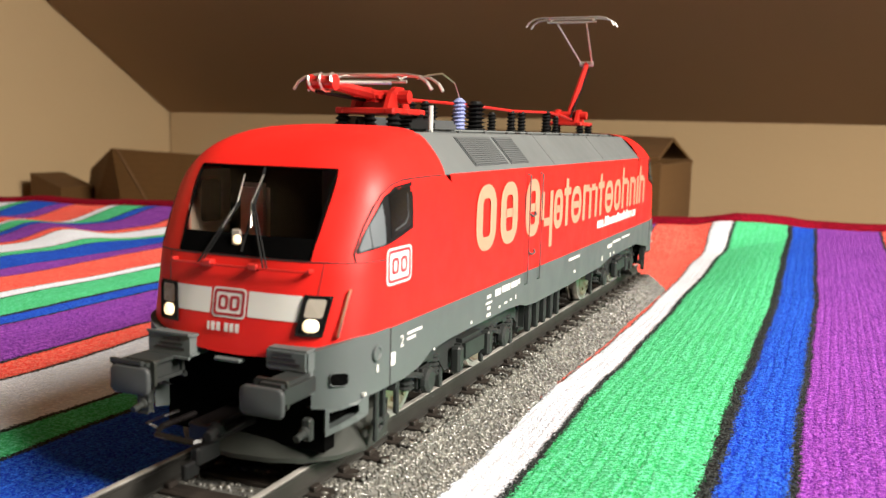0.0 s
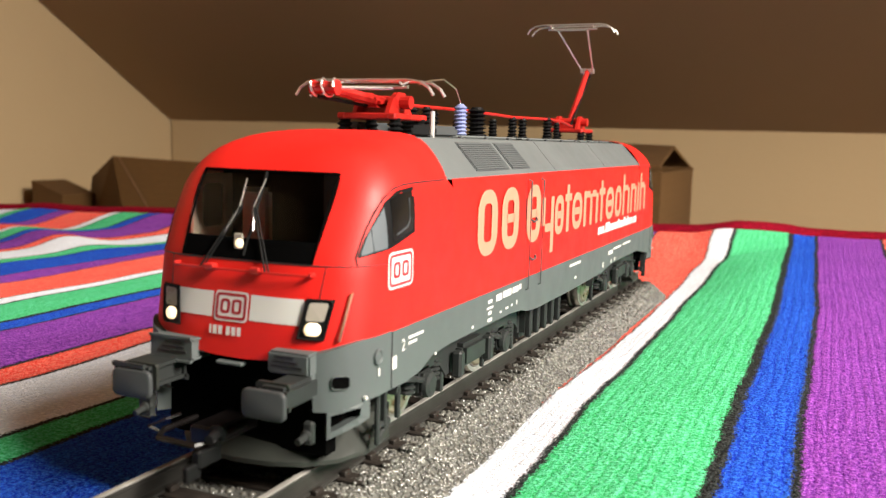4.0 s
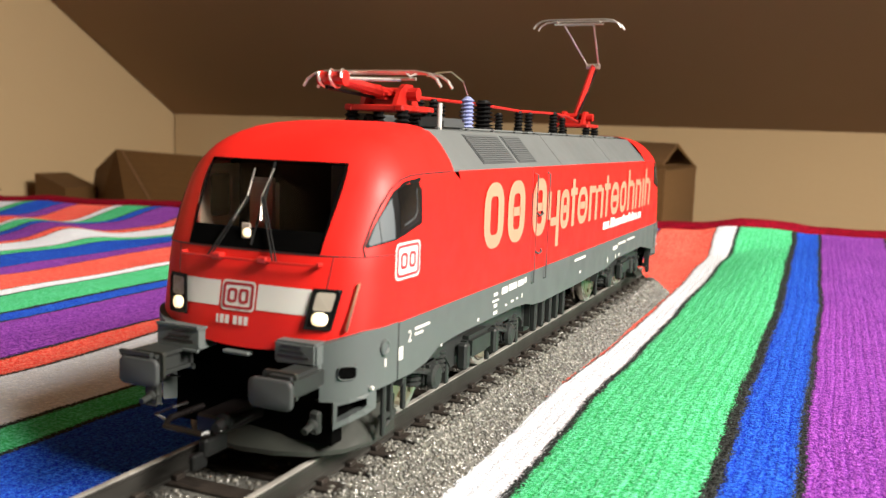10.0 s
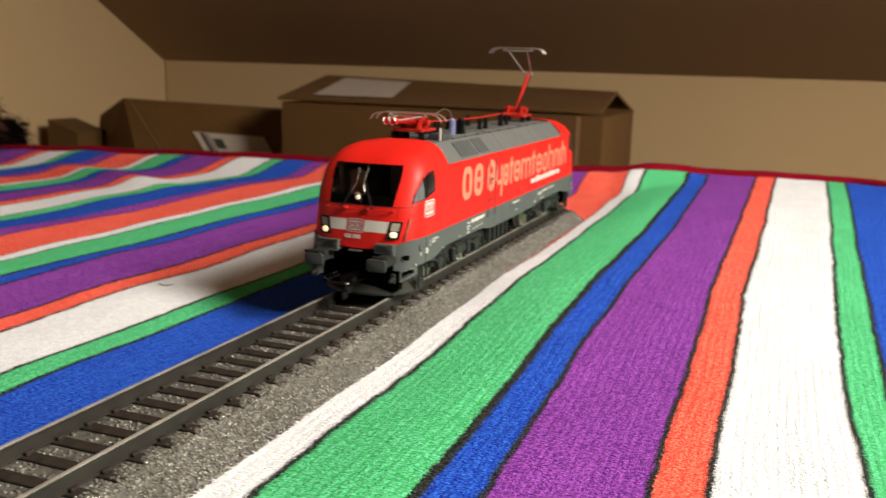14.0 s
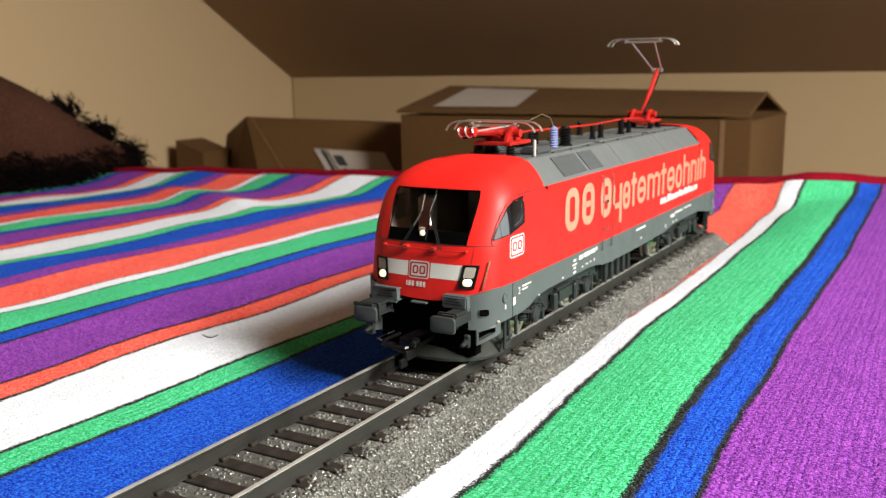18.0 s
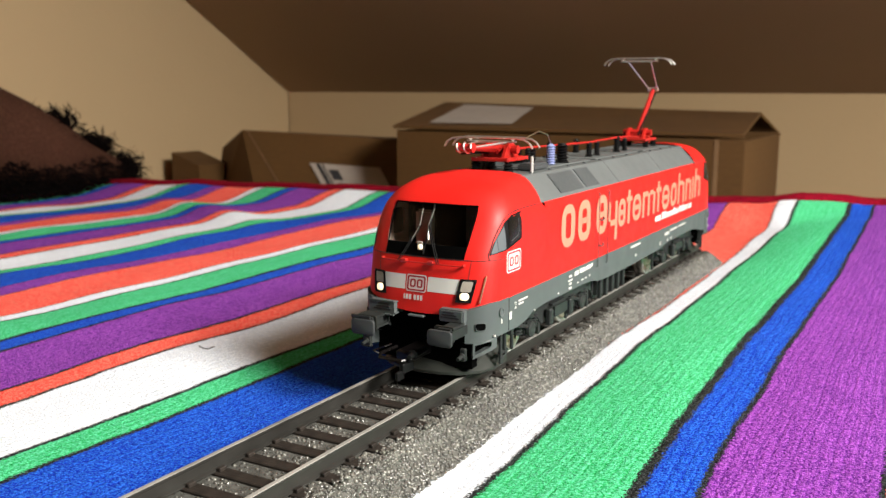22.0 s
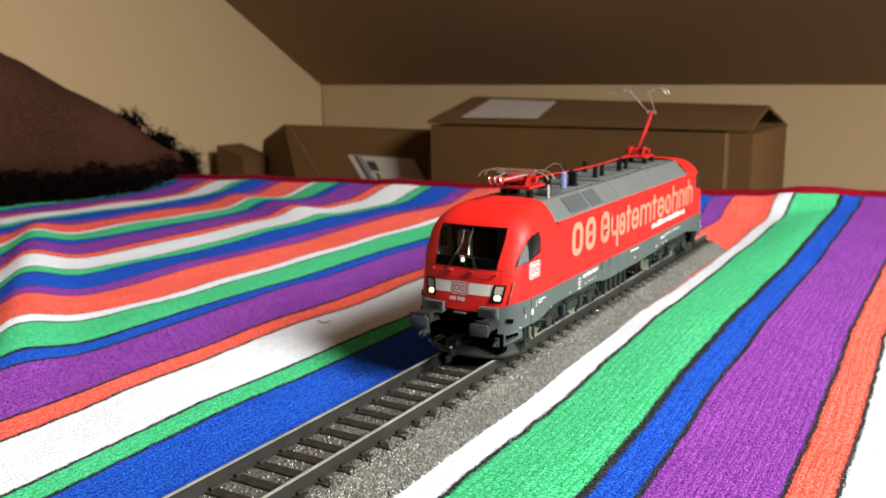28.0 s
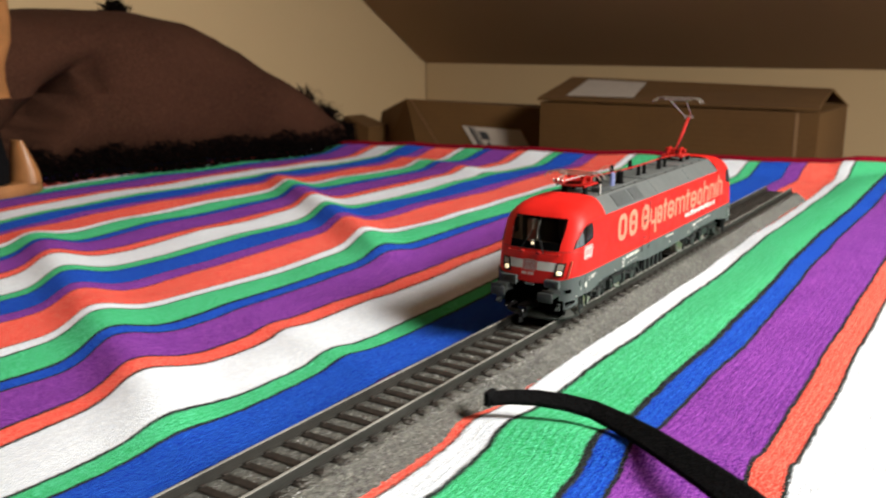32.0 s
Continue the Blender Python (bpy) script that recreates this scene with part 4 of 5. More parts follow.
    for x in (-10.6, -4.6, 2.6, 10.6):
        bm = bmesh.new()
        a = Vector(front(x, 26.5, 0.4))
        box(bm, -0.75, 0.75, -0.7, 0.5, -0.45, 0.45, 0.15, m=Matrix.Translation(a) if abs(x) < 9 else Matrix.Translation(a) @ Matrix.Diagonal((0.3, 1, 0.6, 1)))
        turn(bm)
        part("bracket", bm, BRIGHT_RED, g)
    # seams: under the windscreen, and round the bonnet
    bm = bmesh.new()
    xs = [17.15 * math.sin(radians(90 * k / 14)) for k in range(-14, 15)]
    tube(bm, [front(x, 27.55, 0.0) for x in xs], 0.1, 4)
    turn(bm)
    part("panel_seam", bm, SEAM_BLACK, LOCO)
    for s in (-1, 1):
        bm = bmesh.new()
        tube(bm, [front(s * 12.0 - s * 0.1 * (27.5 - z), z, 0.0) for z in (27.5, 26, 24.5, 23.5)], 0.07, 4)
        turn(bm)
        part("panel_seam", bm, SEAM_BLACK, LOCO)
    # brass handles on the corners
    for s in (1,):
        bm = bmesh.new()
        a, b = Vector(front(s * 15.2, 24.2, 0.25)), Vector(front(s * 14.4, 18.4, 0.25))
        off = Vector((s * 0.1, -0.25, 0))
        tube(bm, [a - off * 0.8, a + off, b + off, b - off * 0.8], 0.2, 6)
        turn(bm)
        part("corner_handle", bm, BRASS, LOCO, "brass corner handle")


front_details(0)
front_details(1)


def side_window(s, end):
    m = Matrix.Identity(4) if not end else rot(0, LENGTH, 0, 0, 0, 180)

    def place(y, z, off=0.0):
        yf, w = level(z)
        u = min(1, max(0, (y - yf) / 11.5))
        return (s * (w * (1 - (1 - u) ** NOSE_N) ** (1 / NOSE_N) + off), y, z)

    def panel(pts, mat, name, parent, off, label=""):
        # fan of thin quads that follows the curved side
        bm = bmesh.new()
        y0, y1 = min(p[0] for p in pts), max(p[0] for p in pts)
        lo = lambda y: float(np.interp(y, [p[0] for p in low], [p[1] for p in low]))
        hi = lambda y: float(np.interp(y, [p[0] for p in high], [p[1] for p in high]))
        low, high = pts[:len(pts) // 2], pts[len(pts) // 2:]
        rows = [[place(y0 + (y1 - y0) * k / 10, lo(y0 + (y1 - y0) * k / 10) * (1 - t) + hi(y0 + (y1 - y0) * k / 10) * t, off) for k in range(11)] for t in (0, 0.33, 0.66, 1)]
        grid_faces(bm, rows, flip=s < 0)
        bmesh.ops.transform(bm, matrix=m, verts=bm.verts)
        return part(name, bm, mat, parent, label, smooth=True)

    w = panel([(13.3, 28.6), (15, 29.0), (18.3, 29.4), (22, 30.2), (25.9, 31.1), (13.3, 28.9), (15, 31.8), (18.3, 35.6), (21, 37.0), (25.9, 37.4)], BLACK, "side_window", LOCO, 0.05, "cab side window with a silver louvre")
    panel([(13.7, 28.9), (15.2, 29.3), (17.9, 29.6), (13.7, 29.3), (15.2, 31.9), (17.9, 34.9)], SILVER_LOUVRE, "louvre", w, 0.12, "silver grey louvre")
    bm = bmesh.new()
    tube(bm, [place(15.3, 29.3, 0.14), place(15.5, 32.2, 0.14)], 0.07, 4)
    bmesh.ops.transform(bm, matrix=m, verts=bm.verts)
    part("louvre_seam", bm, SEAM_BLACK, w)
    panel([(19.2, 30.2), (21, 30.6), (25.1, 31.6), (19.2, 35.9), (21, 36.6), (25.1, 36.8)], REFLECTED_PANE, "pane", w, 0.12, "dark glossy pane")
    bm = bmesh.new()
    tube(bm, [place(*q, 0.15) for q in ((20.2, 31.2), (23.2, 32.0), (24.0, 32.9), (24.0, 35.9))], 0.1, 5)
    bmesh.ops.transform(bm, matrix=m, verts=bm.verts)
    part("window_bar", bm, GRILLE_GREY, w)
    # the dark style line over the window
    bm = bmesh.new()
    tube(bm, [place(y, z, 0.0) for y, z in ((13.0, 27.7), (13.1, 28.7), (14.9, 32.0), (16.4, 34.1), (18.2, 36.0), (20.4, 37.2), (23, 37.7), (27, 37.85), (31, 37.9))] + [(s * 16.62, 37.0, 37.95)], 0.13, 5)
    bmesh.ops.transform(bm, matrix=m, verts=bm.verts)
    part("panel_seam", bm, SEAM_BLACK, LOCO)


def pane_material():
    n = Nodes("dark_side_glass")
    col = n.ramp(n.noise(n.coords(), 90, 2), [(0.35, (0.003, 0.003, 0.003)), (0.7, (0.009, 0.008, 0.007))])
    return n.set(col, 0.25, 0, Specular_IOR_Level=0.2)


REFLECTED_PANE = pane_material()
for side in (-1, 1):
    side_window(side, 0)
    side_window(side, 1)


def side_print(name, y0, y1, z0, z1, mat, parent, s=1, off=0.03, lean=0.0, label=""):
    bm = bmesh.new()
    x = s * (17.2 + off)
    vs = [bm.verts.new(p) for p in ((x, y0, z0), (x, y1, z0 + lean), (x, y1, z1 + lean), (x, y0, z1))]
    bm.faces.new(vs if s > 0 else vs[::-1])
    return part(name, bm, mat, parent, label)


def side_lettering(s):
    """The large pale company name, as one plain shape for each sign: rings, combs and bars of its size."""
    put = lambda y: y if s > 0 else LENGTH - y
    base, cap, xh, low = 24.7, 35.8, 33.0, 21.4
    place = lambda y, z: (s * 17.235, put(y), z)

    def bar(bm, y0, y1, z0, z1):
        bm.faces.new([bm.verts.new(place(y, z)) for y, z in rounded(y0, y1, z0, z1, 0.25, 2)])

    for kind, y0, y1, top in (("ring", 50.0, 59.4, cap), ("double", 61.6, 70.8, cap), ("double", 75.6, 84.2, cap), ("fork", 85.2, 93.4, xh), ("double", 94.2, 100.8, xh), ("cross", 101.6, 107.0, cap - 0.8), ("double", 107.6, 116.2, xh),
                              ("comb", 117.6, 131.2, xh), ("cross", 132.2, 138.4, cap - 0.8), ("double", 139.4, 148.4, xh), ("ring", 149.8, 157.4, xh), ("tall_comb", 159.2, 167.8, xh), ("comb", 169.4, 177.2, xh), ("bar", 178.8, 181.0, xh), ("tall_comb", 182.6, 190.6, xh)):
        w = 2.9 if top == cap else 2.15
        bm = bmesh.new()
        if kind in ("ring", "double"):
            r = (y1 - y0) * 0.42
            flat_ring(bm, rounded(y0, y1, base, top, r, 5), rounded(y0 + w, y1 - w, base + w * 0.8, top - w * 0.8, max(0.3, r - w), 5), place)
            if kind == "double":
                mid = (base + top) / 2
                bar(bm, y0 + w * 0.9, y1 - w * 0.9, mid - 0.8, mid + 0.8)
        elif kind == "cross":
            c = y0 + (y1 - y0) * 0.45
            bar(bm, c - w / 2, c + w / 2, base, top)
            bar(bm, y0, c - w / 2, xh - 1.6, xh)
            bar(bm, c + w / 2, y1, xh - 1.6, xh)
        elif kind in ("comb", "tall_comb"):
            k = 3 if y1 - y0 > 11 else 2
            for i in range(k):
                a = y0 + (y1 - y0 - w) * i / (k - 1)
                bar(bm, a, a + w, base, cap if kind == "tall_comb" and i == 0 else xh - 0.9 * (i > 0))
                if i:
                    bar(bm, a - (y1 - y0 - w) / (k - 1) + w, a, xh - 1.7, xh - 0.1)
        elif kind == "fork":
            bar(bm, y0, y0 + w, base + 2.6, xh)
            bar(bm, y0 + w, y1 - w, base + 1.2, base + 2.9)
            bar(bm, y1 - w, y1, low, xh)
        else:
            bar(bm, y0, y1, base, top)
        for f in bm.faces:
            f.normal_update()
            if f.normal.x * s < 0:
                f.normal_flip()
        part("letter_shape", bm, PEACH, LOCO)


for side in (-1, 1):
    side_lettering(side)


def emblem_plate(name, pts, place, mat, parent, s, label):
    bm = bmesh.new()
    f = bm.faces.new([bm.verts.new(place(*q)) for q in pts])
    f.normal_update()
    if f.normal.x * s < 0:
        f.normal_flip()
    return part(name, bm, mat, parent, label)


def side_marks(s):
    put = lambda y: y if s > 0 else LENGTH - y

    def mark(name, y0, y1, z0, z1, mat, parent=LOCO, off=0.03, label=""):
        a, b = sorted((put(y0), put(y1)))
        return side_print(name, a, b, z0, z1, mat, parent, s, off, 0, label)

    # square emblem under the side window
    disc = lambda name, pts, mat, parent, off, label="": emblem_plate(name, pts, lambda y, z: (s * (17.2 + off), put(y), z), mat, parent, s, label)
    e = disc("side_emblem", rounded(18.0, 25.6, 23.9, 28.9, 0.9), WHITE_PRINT, LOCO, 0.02, "red and white square emblem")
    for outer, inner in ((rounded(18.35, 25.25, 24.2, 28.6, 0.75), rounded(18.9, 24.7, 24.6, 28.2, 0.45)),) + tuple((rounded(y, y + 2.1, 25.3, 27.5, 0.6), rounded(y + 0.6, y + 1.5, 25.7, 27.1, 0.3)) for y in (19.5, 22.1)):
        bm = bmesh.new()
        flat_ring(bm, outer, inner, lambda y, z: (s * 17.25, put(y), z))
        part("emblem_ring", bm, EMBLEM_RED, e)
    # white line of small writing, as bars
    y = 132.5
    for n, w in enumerate((1.9, 1.9, 1.9, 0.7, 2.0, 2.0, 1.0, 1.8, 1.8, 1.8, 1.2, 1.9, 3.0, 1.2, 1.9, 1.6, 1.8, 1.8, 0.8, 1.7, 0.7, 1.9, 1.8)):
        tall = 2.5 if n in (4, 5, 11, 14, 16, 20) else 1.9
        if n in (3, 20):
            tall = 0.7
        mark("writing_bar", y, y + w, 21.5, 21.5 + tall, WHITE_PRINT)
        y += w + 0.38
    # small white marks on the grey skirt
    for y0, y1, z0, z1 in ((56, 58, 16.2, 16.8), (55.4, 58.6, 15.2, 15.6), (56.2, 57.8, 14.2, 14.8), (56, 58, 13.0, 13.6), (60, 63, 16.0, 17.2), (63.6, 68, 16.1, 17.3), (68.6, 72, 16.2, 17.3), (72.4, 73.6, 16.4, 17.4), (62, 63, 13.6, 14.0), (65, 66.6, 13.8, 14.2), (68, 69, 13.9, 14.3), (71, 71.6, 13.8, 14.6),
                           (24.6, 29.6, 16.2, 16.6), (24.6, 27.4, 15.4, 15.8), (19.7, 21.0, 12.9, 14.7), (33.8, 34.4, 12.0, 12.4), (48.6, 49.4, 13.2, 13.7), (107.5, 117, 16.4, 17.0), (112, 113.6, 13.2, 13.8),
                           (145, 150, 15.2, 16.2), (151, 160, 16.0, 16.6), (162, 172, 16.2, 16.7), (139, 140, 12.6, 14.0), (148, 149, 12.8, 13.8), (152, 153.2, 13, 13.8)):
        mark("writing_bar", y0, y1, z0, z1, WHITE_PRINT, LOCO, 0.05)
    curve_text("class_mark", "2", 2.4, WHITE_PRINT, LOCO, at(s * 17.26, put(22.4), 14.9, 90, 0, 90 if s > 0 else -90))
    # handrails beside the door
    for y in (76.4, 84.2):
        bm = bmesh.new()
        tube(bm, [(s * 17.1, put(y), 36.8), (s * 17.75, put(y), 36.6), (s * 17.75, put(y), 16.0), (s * 17.1, put(y), 15.8)], 0.17, 6)
        part("door_handrail", bm, GREY, LOCO, "thin wire handrail")
    for y in (75.4, 85.2):
        bm = bmesh.new()
        rod(bm, (s * 17.2, put(y), 18.3), (s * 17.0, put(y), 37.4), 0.06, seg=4)
        part("panel_seam", bm, SEAM_BLACK, LOCO)
    for z in (29.2, 21.8):
        bm = bmesh.new()
        tube(bm, [(s * 17.2, put(78.4), z), (s * 17.6, put(79), z - 0.5), (s * 17.6, put(81), z - 0.3), (s * 17.2, put(81.5), z + 0.2)], 0.2, 5)
        part("door_handle", bm, GRILLE_GREY, LOCO)


for side in (-1, 1):
    side_marks(side)


# ---- skirt, buffers, plough ----
def skirt():
    for s in (-1, 1):
        bm = bmesh.new()
        ys = [19.5, 24, 29, 33, 40, 67, 74, 78, 84, 110, 138, 145, 150, 182, 190, 198, 202]
        low = [10.3, 10.2, 10.8, 12.2, 12.6, 12.6, 12.2, 11.4, 11.0, 11.0, 11.4, 12.2, 12.6, 12.6, 11.6, 10.3, 10.3]
        rows = [[(s * x, y, zl if t == 0 else z) for y, zl in zip(ys, low)] for t, x, z in ((0, 16.0, 0), (0, 17.24, 0), (1, 17.24, 18.2), (1, 16.0, 18.2))]
        grid_faces(bm, rows, flip=s < 0)
        part("side_skirt", bm, GREY, LOCO, "grey side skirt")
        for y in (19.4, 202.1):
            bm = bmesh.new()
            rod(bm, (s * 17.26, y, 10.4), (s * 17.26, y, 18.2), 0.12, seg=4)
            part("panel_seam", bm, SEAM_BLACK, LOCO)


skirt()


def bumper(end):
    m = Matrix.Identity(4) if not end else rot(0, LENGTH, 0, 0, 0, 180)

    def put(name, bm, mat, parent=LOCO, label="", smooth=False):
        bmesh.ops.transform(bm, matrix=m, verts=bm.verts)
        return part(name, bm, mat, parent, label, smooth)

    def corner(x, off=0.0, grow=0.06):
        yf = 7.4
        sfr = min(0.9995, abs(x) / 17.24)
        return (x + math.copysign(grow * 0, x), yf - off + 11.5 * (1 - (1 - sfr ** NOSE_N) ** (1 / NOSE_N)))

    for s in (-1, 1):
        # grey corner panel from beside the buffer round to the side
        xs = [s * x for x in (11.8, 12.6, 13.4, 14.2, 15.0, 15.7, 16.3, 16.75, 17.05, 17.2)]
        path = [corner(x) for x in xs] + [(s * 17.24, 19.3)]
        ztop = [low_edge(x, y) if y < 18.9 else 18.2 for x, y in path]
        zbot = [9.3, 9.3, 9.3, 9.4, 9.6, 9.8, 10.0, 10.2, 10.3, 10.3, 10.3]
        bm = bmesh.new()
        inner = [(x - s * 1.2, y + 0.8) for x, y in path]
        rows = [[(x, y, z) for (x, y), z in zip(inner, zbot)], [(x, y, z) for (x, y), z in zip(path, zbot)], [(x, y, z + 0.15) for (x, y), z in zip(path, ztop)], [(x, y, z + 0.15) for (x, y), z in zip(inner, ztop)]]
        grid_faces(bm, rows, flip=s < 0)
        c = put("corner_panel", bm, GREY, LOCO, "grey bumper corner", True)
        c.data.set_sharp_from_angle(angle=radians(40))
        # slot, its shaded depth painted as a flat black face, plug and small marks on it
        bm = bmesh.new()
        pts = rounded(14.1, 15.8, 12.3, 14.0, 0.45)
        bm.faces.new([bm.verts.new((s * x, corner(x, 0.3)[1], z)) for x, z in (pts if s > 0 else pts[::-1])])
        put("slot", bm, DEEP_BLACK, c)
        bm = bmesh.new()
        outline_on(bm, pts, 0.1, lambda x, z: (s * x, corner(x, 0.25)[1], z))
        put("slot_rim", bm, GREY, c)
        bm = bmesh.new()
        lathe(bm, [(1.1, -0.2), (1.1, 0.25), (0.9, 0.32), (0.7, 0.15), (0.2, 0.15)], 14, rot(s * 17.2, 15.5, 15.6, 0, s * 90, 0))
        put("plug", bm, GREY, c)
        for y, z0, z1 in ((15.5, 13.0, 14.0), (12.4, 10.6, 11.0)):
            bm = bmesh.new()
            box(bm, s * 17.2, s * (17.3 if y > 14 else 16.75), y, y + 0.5, z0, z1)
            put("writing_bar", bm, WHITE_PRINT, c)
        # step opening below the corner, framed in grey
        def foot(u, z, off=0.0):
            x = 13.5 + 3.3 * u
            return (s * (x - off * 0.6), corner(x)[1] + off * 0.8, z)
        outer = [(0, 9.5), (0.5, 9.9), (1, 10.3), (1.06, 10.2), (1.06, 7.9), (0.92, 7.4), (0.5, 6.6), (0, 5.7)]
        inner = [(0.13, 8.85), (0.5, 9.2), (0.84, 9.55), (0.92, 9.5), (0.92, 8.6), (0.84, 8.2), (0.5, 7.45), (0.13, 6.7)]
        bm = bmesh.new()
        rows = [[foot(u, z, o) for u, z in pts2 + pts2[:1]] for pts2, o in ((outer, 2.0), (outer, 0.0), (inner, 0.0), (inner, 2.0))]
        grid_faces(bm, rows)
        bmesh.ops.recalc_face_normals(bm, faces=bm.faces)
        st = put("step_frame", bm, GREY, LOCO, "grey foot step")
        # flat sheet that paints the shade inside the step
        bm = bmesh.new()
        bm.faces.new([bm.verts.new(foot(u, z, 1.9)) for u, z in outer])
        put("step_shade", bm, DEEP_BLACK, st)
        bm = bmesh.new()
        box(bm, s * 15.2, s * 15.9, 18.4, 19.2, 2.4, 10.2, 0.2)
        box(bm, s * 15.0, s * 16.0, 20.4, 21.0, 4.2, 10.4, 0.2)
        box(bm, s * 14.9, s * 15.8, 18.4, 22.6, 4.6, 5.4, 0.2)
        rod(bm, (s * 15.5, 18.6, 2.8), (s * 15.5, 22.4, 5.0), 0.35, seg=6)
        put("guard_iron", bm, BOGIE, LOCO)
        # block over the buffer
        bm = bmesh.new()
        box(bm, s * 6.0, s * 12.2, 6.7, 12, 14.1, 17.0, 0.3, 2)
        b = put("bumper_block", bm, GREY, LOCO, "grey step block above the buffer")
        for k in range(3):
            bm = bmesh.new()
            box(bm, s * (6.6 + 0.3 * k), s * (11.2 - 0.6 * k), 6.62, 6.8, 15.0 + 0.6 * k, 15.3 + 0.6 * k)
            put("ridge", bm, SEAM_BLACK, b)
        bm = bmesh.new()
        rod(bm, (s * 11.5, 7.9, 11.4), (s * 11.5, 7.9, 15.2), 0.75, seg=10)
        put("corner_post", bm, GREY, b)
        # buffer: plate, stem, sleeve
        bm = bmesh.new()
        lo, hi = sorted((s * 6.9, s * 13.0))
        ins = lambda g: rounded(lo + g, hi - g, 10.3 + g, 13.95 - g, 0.85, 5)
        rows = [[(x, y, z) for x, z in ins(g) + ins(g)[:1]] for g, y in ((0.22, 0.0), (0.06, 0.08), (0.0, 0.22), (0.0, 0.6), (0.1, 0.75))]
        grid_faces(bm, rows)
        for g, y in ((0.22, 0.0), (0.1, 0.75)):
            bm.faces.new([bm.verts.new((x, y, z)) for x, z in ins(g)])
        bmesh.ops.remove_doubles(bm, verts=bm.verts, dist=0.001)
        bmesh.ops.recalc_face_normals(bm, faces=bm.faces)
        bu = put("buffer", bm, BUFFER_GREY, LOCO, "rectangular grey buffer with rounded corners", True)
        bu.data.set_sharp_from_angle(angle=radians(50))
        bm = bmesh.new()
        ring(bm, rounded(lo + 0.8, hi - 0.5, 10.9, 14.5, 0.5), rounded(lo + 1.4, hi - 1.1, 11.5, 13.9, 0.4), 0.5, rot(0, 1.9, 0))
        put("buffer_collar", bm, PLOUGH, bu)
        bm = bmesh.new()
        box(bm, s * 8.6, s * 12.6, 0.7, 8.6, 11.3, 14.2, 0.5, 2)
        put("buffer_sleeve", bm, BOGIE, bu)
        # brake hose by the plough
        bm = bmesh.new()
        lathe(bm, [(0.5, 0), (0.75, 0.3), (0.75, 1.2), (0.45, 1.5), (0.45, 3.0)], 10, rot(s * 12.6, 6.6, 7.4, 100, 0, 0))
        box(bm, s * 12.0, s * 13.4, 5.6, 6.6, 6.0, 8.9, 0.25)
        put("brake_hose", bm, UNDER, LOCO)
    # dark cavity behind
    # bm = bmesh.new()
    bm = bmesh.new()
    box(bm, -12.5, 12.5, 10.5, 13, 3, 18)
    # the cavity's shade is put into this near-black colour
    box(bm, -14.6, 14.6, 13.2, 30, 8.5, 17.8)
    put("headstock", bm, DEEP_BLACK, LOCO, "headstock, painted near-black for the shade of the cavity")
    bm = bmesh.new()
    box(bm, -2.8, 1.3, 7.8, 9.2, 13.9, 14.4, 0.15)
    put("front_socket", bm, GREY, LOCO, "grey front socket strip")
    # plough
    bm = bmesh.new()
    a = [(-14.2, 18.5), (-12.6, 13.6), (-9.5, 10.4), (-5.2, 8.6), (0, 8.0), (5.2, 8.6), (9.5, 10.4), (12.6, 13.6), (14.2, 18.5), (13.8, 26), (-13.8, 26)]
    rows = [[bm.verts.new((x, y, z)) for x, y in [(px * k, py + d) for px, py in a]] for z, k, d in ((0.9, 0.99, 0.2), (1.1, 1.0, -0.1), (1.7, 1.0, -0.1), (3.2, 0.93, 1.6), (5.0, 0.84, 4.2))]
    for r0, r1 in zip(rows, rows[1:]):
        for i in range(11):
            bm.faces.new((r0[i], r0[(i + 1) % 11], r1[(i + 1) % 11], r1[i]))
    bm.faces.new(rows[0][::-1]), bm.faces.new(rows[-1])
    pl = put("plough", bm, PLOUGH, LOCO, "dark grey plough", True)
    pl.data.set_sharp_from_angle(angle=radians(42))
    # coupler: box, loop, hook and socket
    bm = bmesh.new()
    box(bm, -2.0, 2.0, 1.5, 11, 5.2, 7.6, 0.3)
    cp = put("coupler", bm, BROWN_COUPLER, LOCO, "dark plastic loop coupler")
    bm = bmesh.new()
    tube(bm, [(-5.2, 7, 6.6), (-5.4, 0.8, 6.6), (-4.4, -1.4, 6.4), (1.6, -1.6, 6.3), (2.7, 0.2, 6.5), (2.6, 7, 6.8)], 0.4, 6)
    tube(bm, [(-5.4, 0.4, 6.4), (-6.4, -0.8, 7.4), (-3.0, -1.4, 9.0), (-2.4, 0.5, 9.2)], 0.18, 5)
    put("coupler_loop", bm, BROWN_COUPLER, cp)
    bm = bmesh.new()
    box(bm, 0.6, 2.0, -1.4, 3, 3.2, 5.6, 0.3)
    box(bm, 0.7, 1.6, -3.2, -0.6, 2.0, 4.0, 0.2)
    put("coupler_hook", bm, BLACK, cp)
    bm = bmesh.new()
    lathe(bm, [(0.4, 0), (1.1, 0.2), (1.1, 0.8), (0.6, 1.1), (0.6, 3)], 12, rot(2.6, 1.8, 7.4, 95, 0, 10))
    put("coupler_socket", bm, BLACK, cp)


bumper(0)
bumper(1)


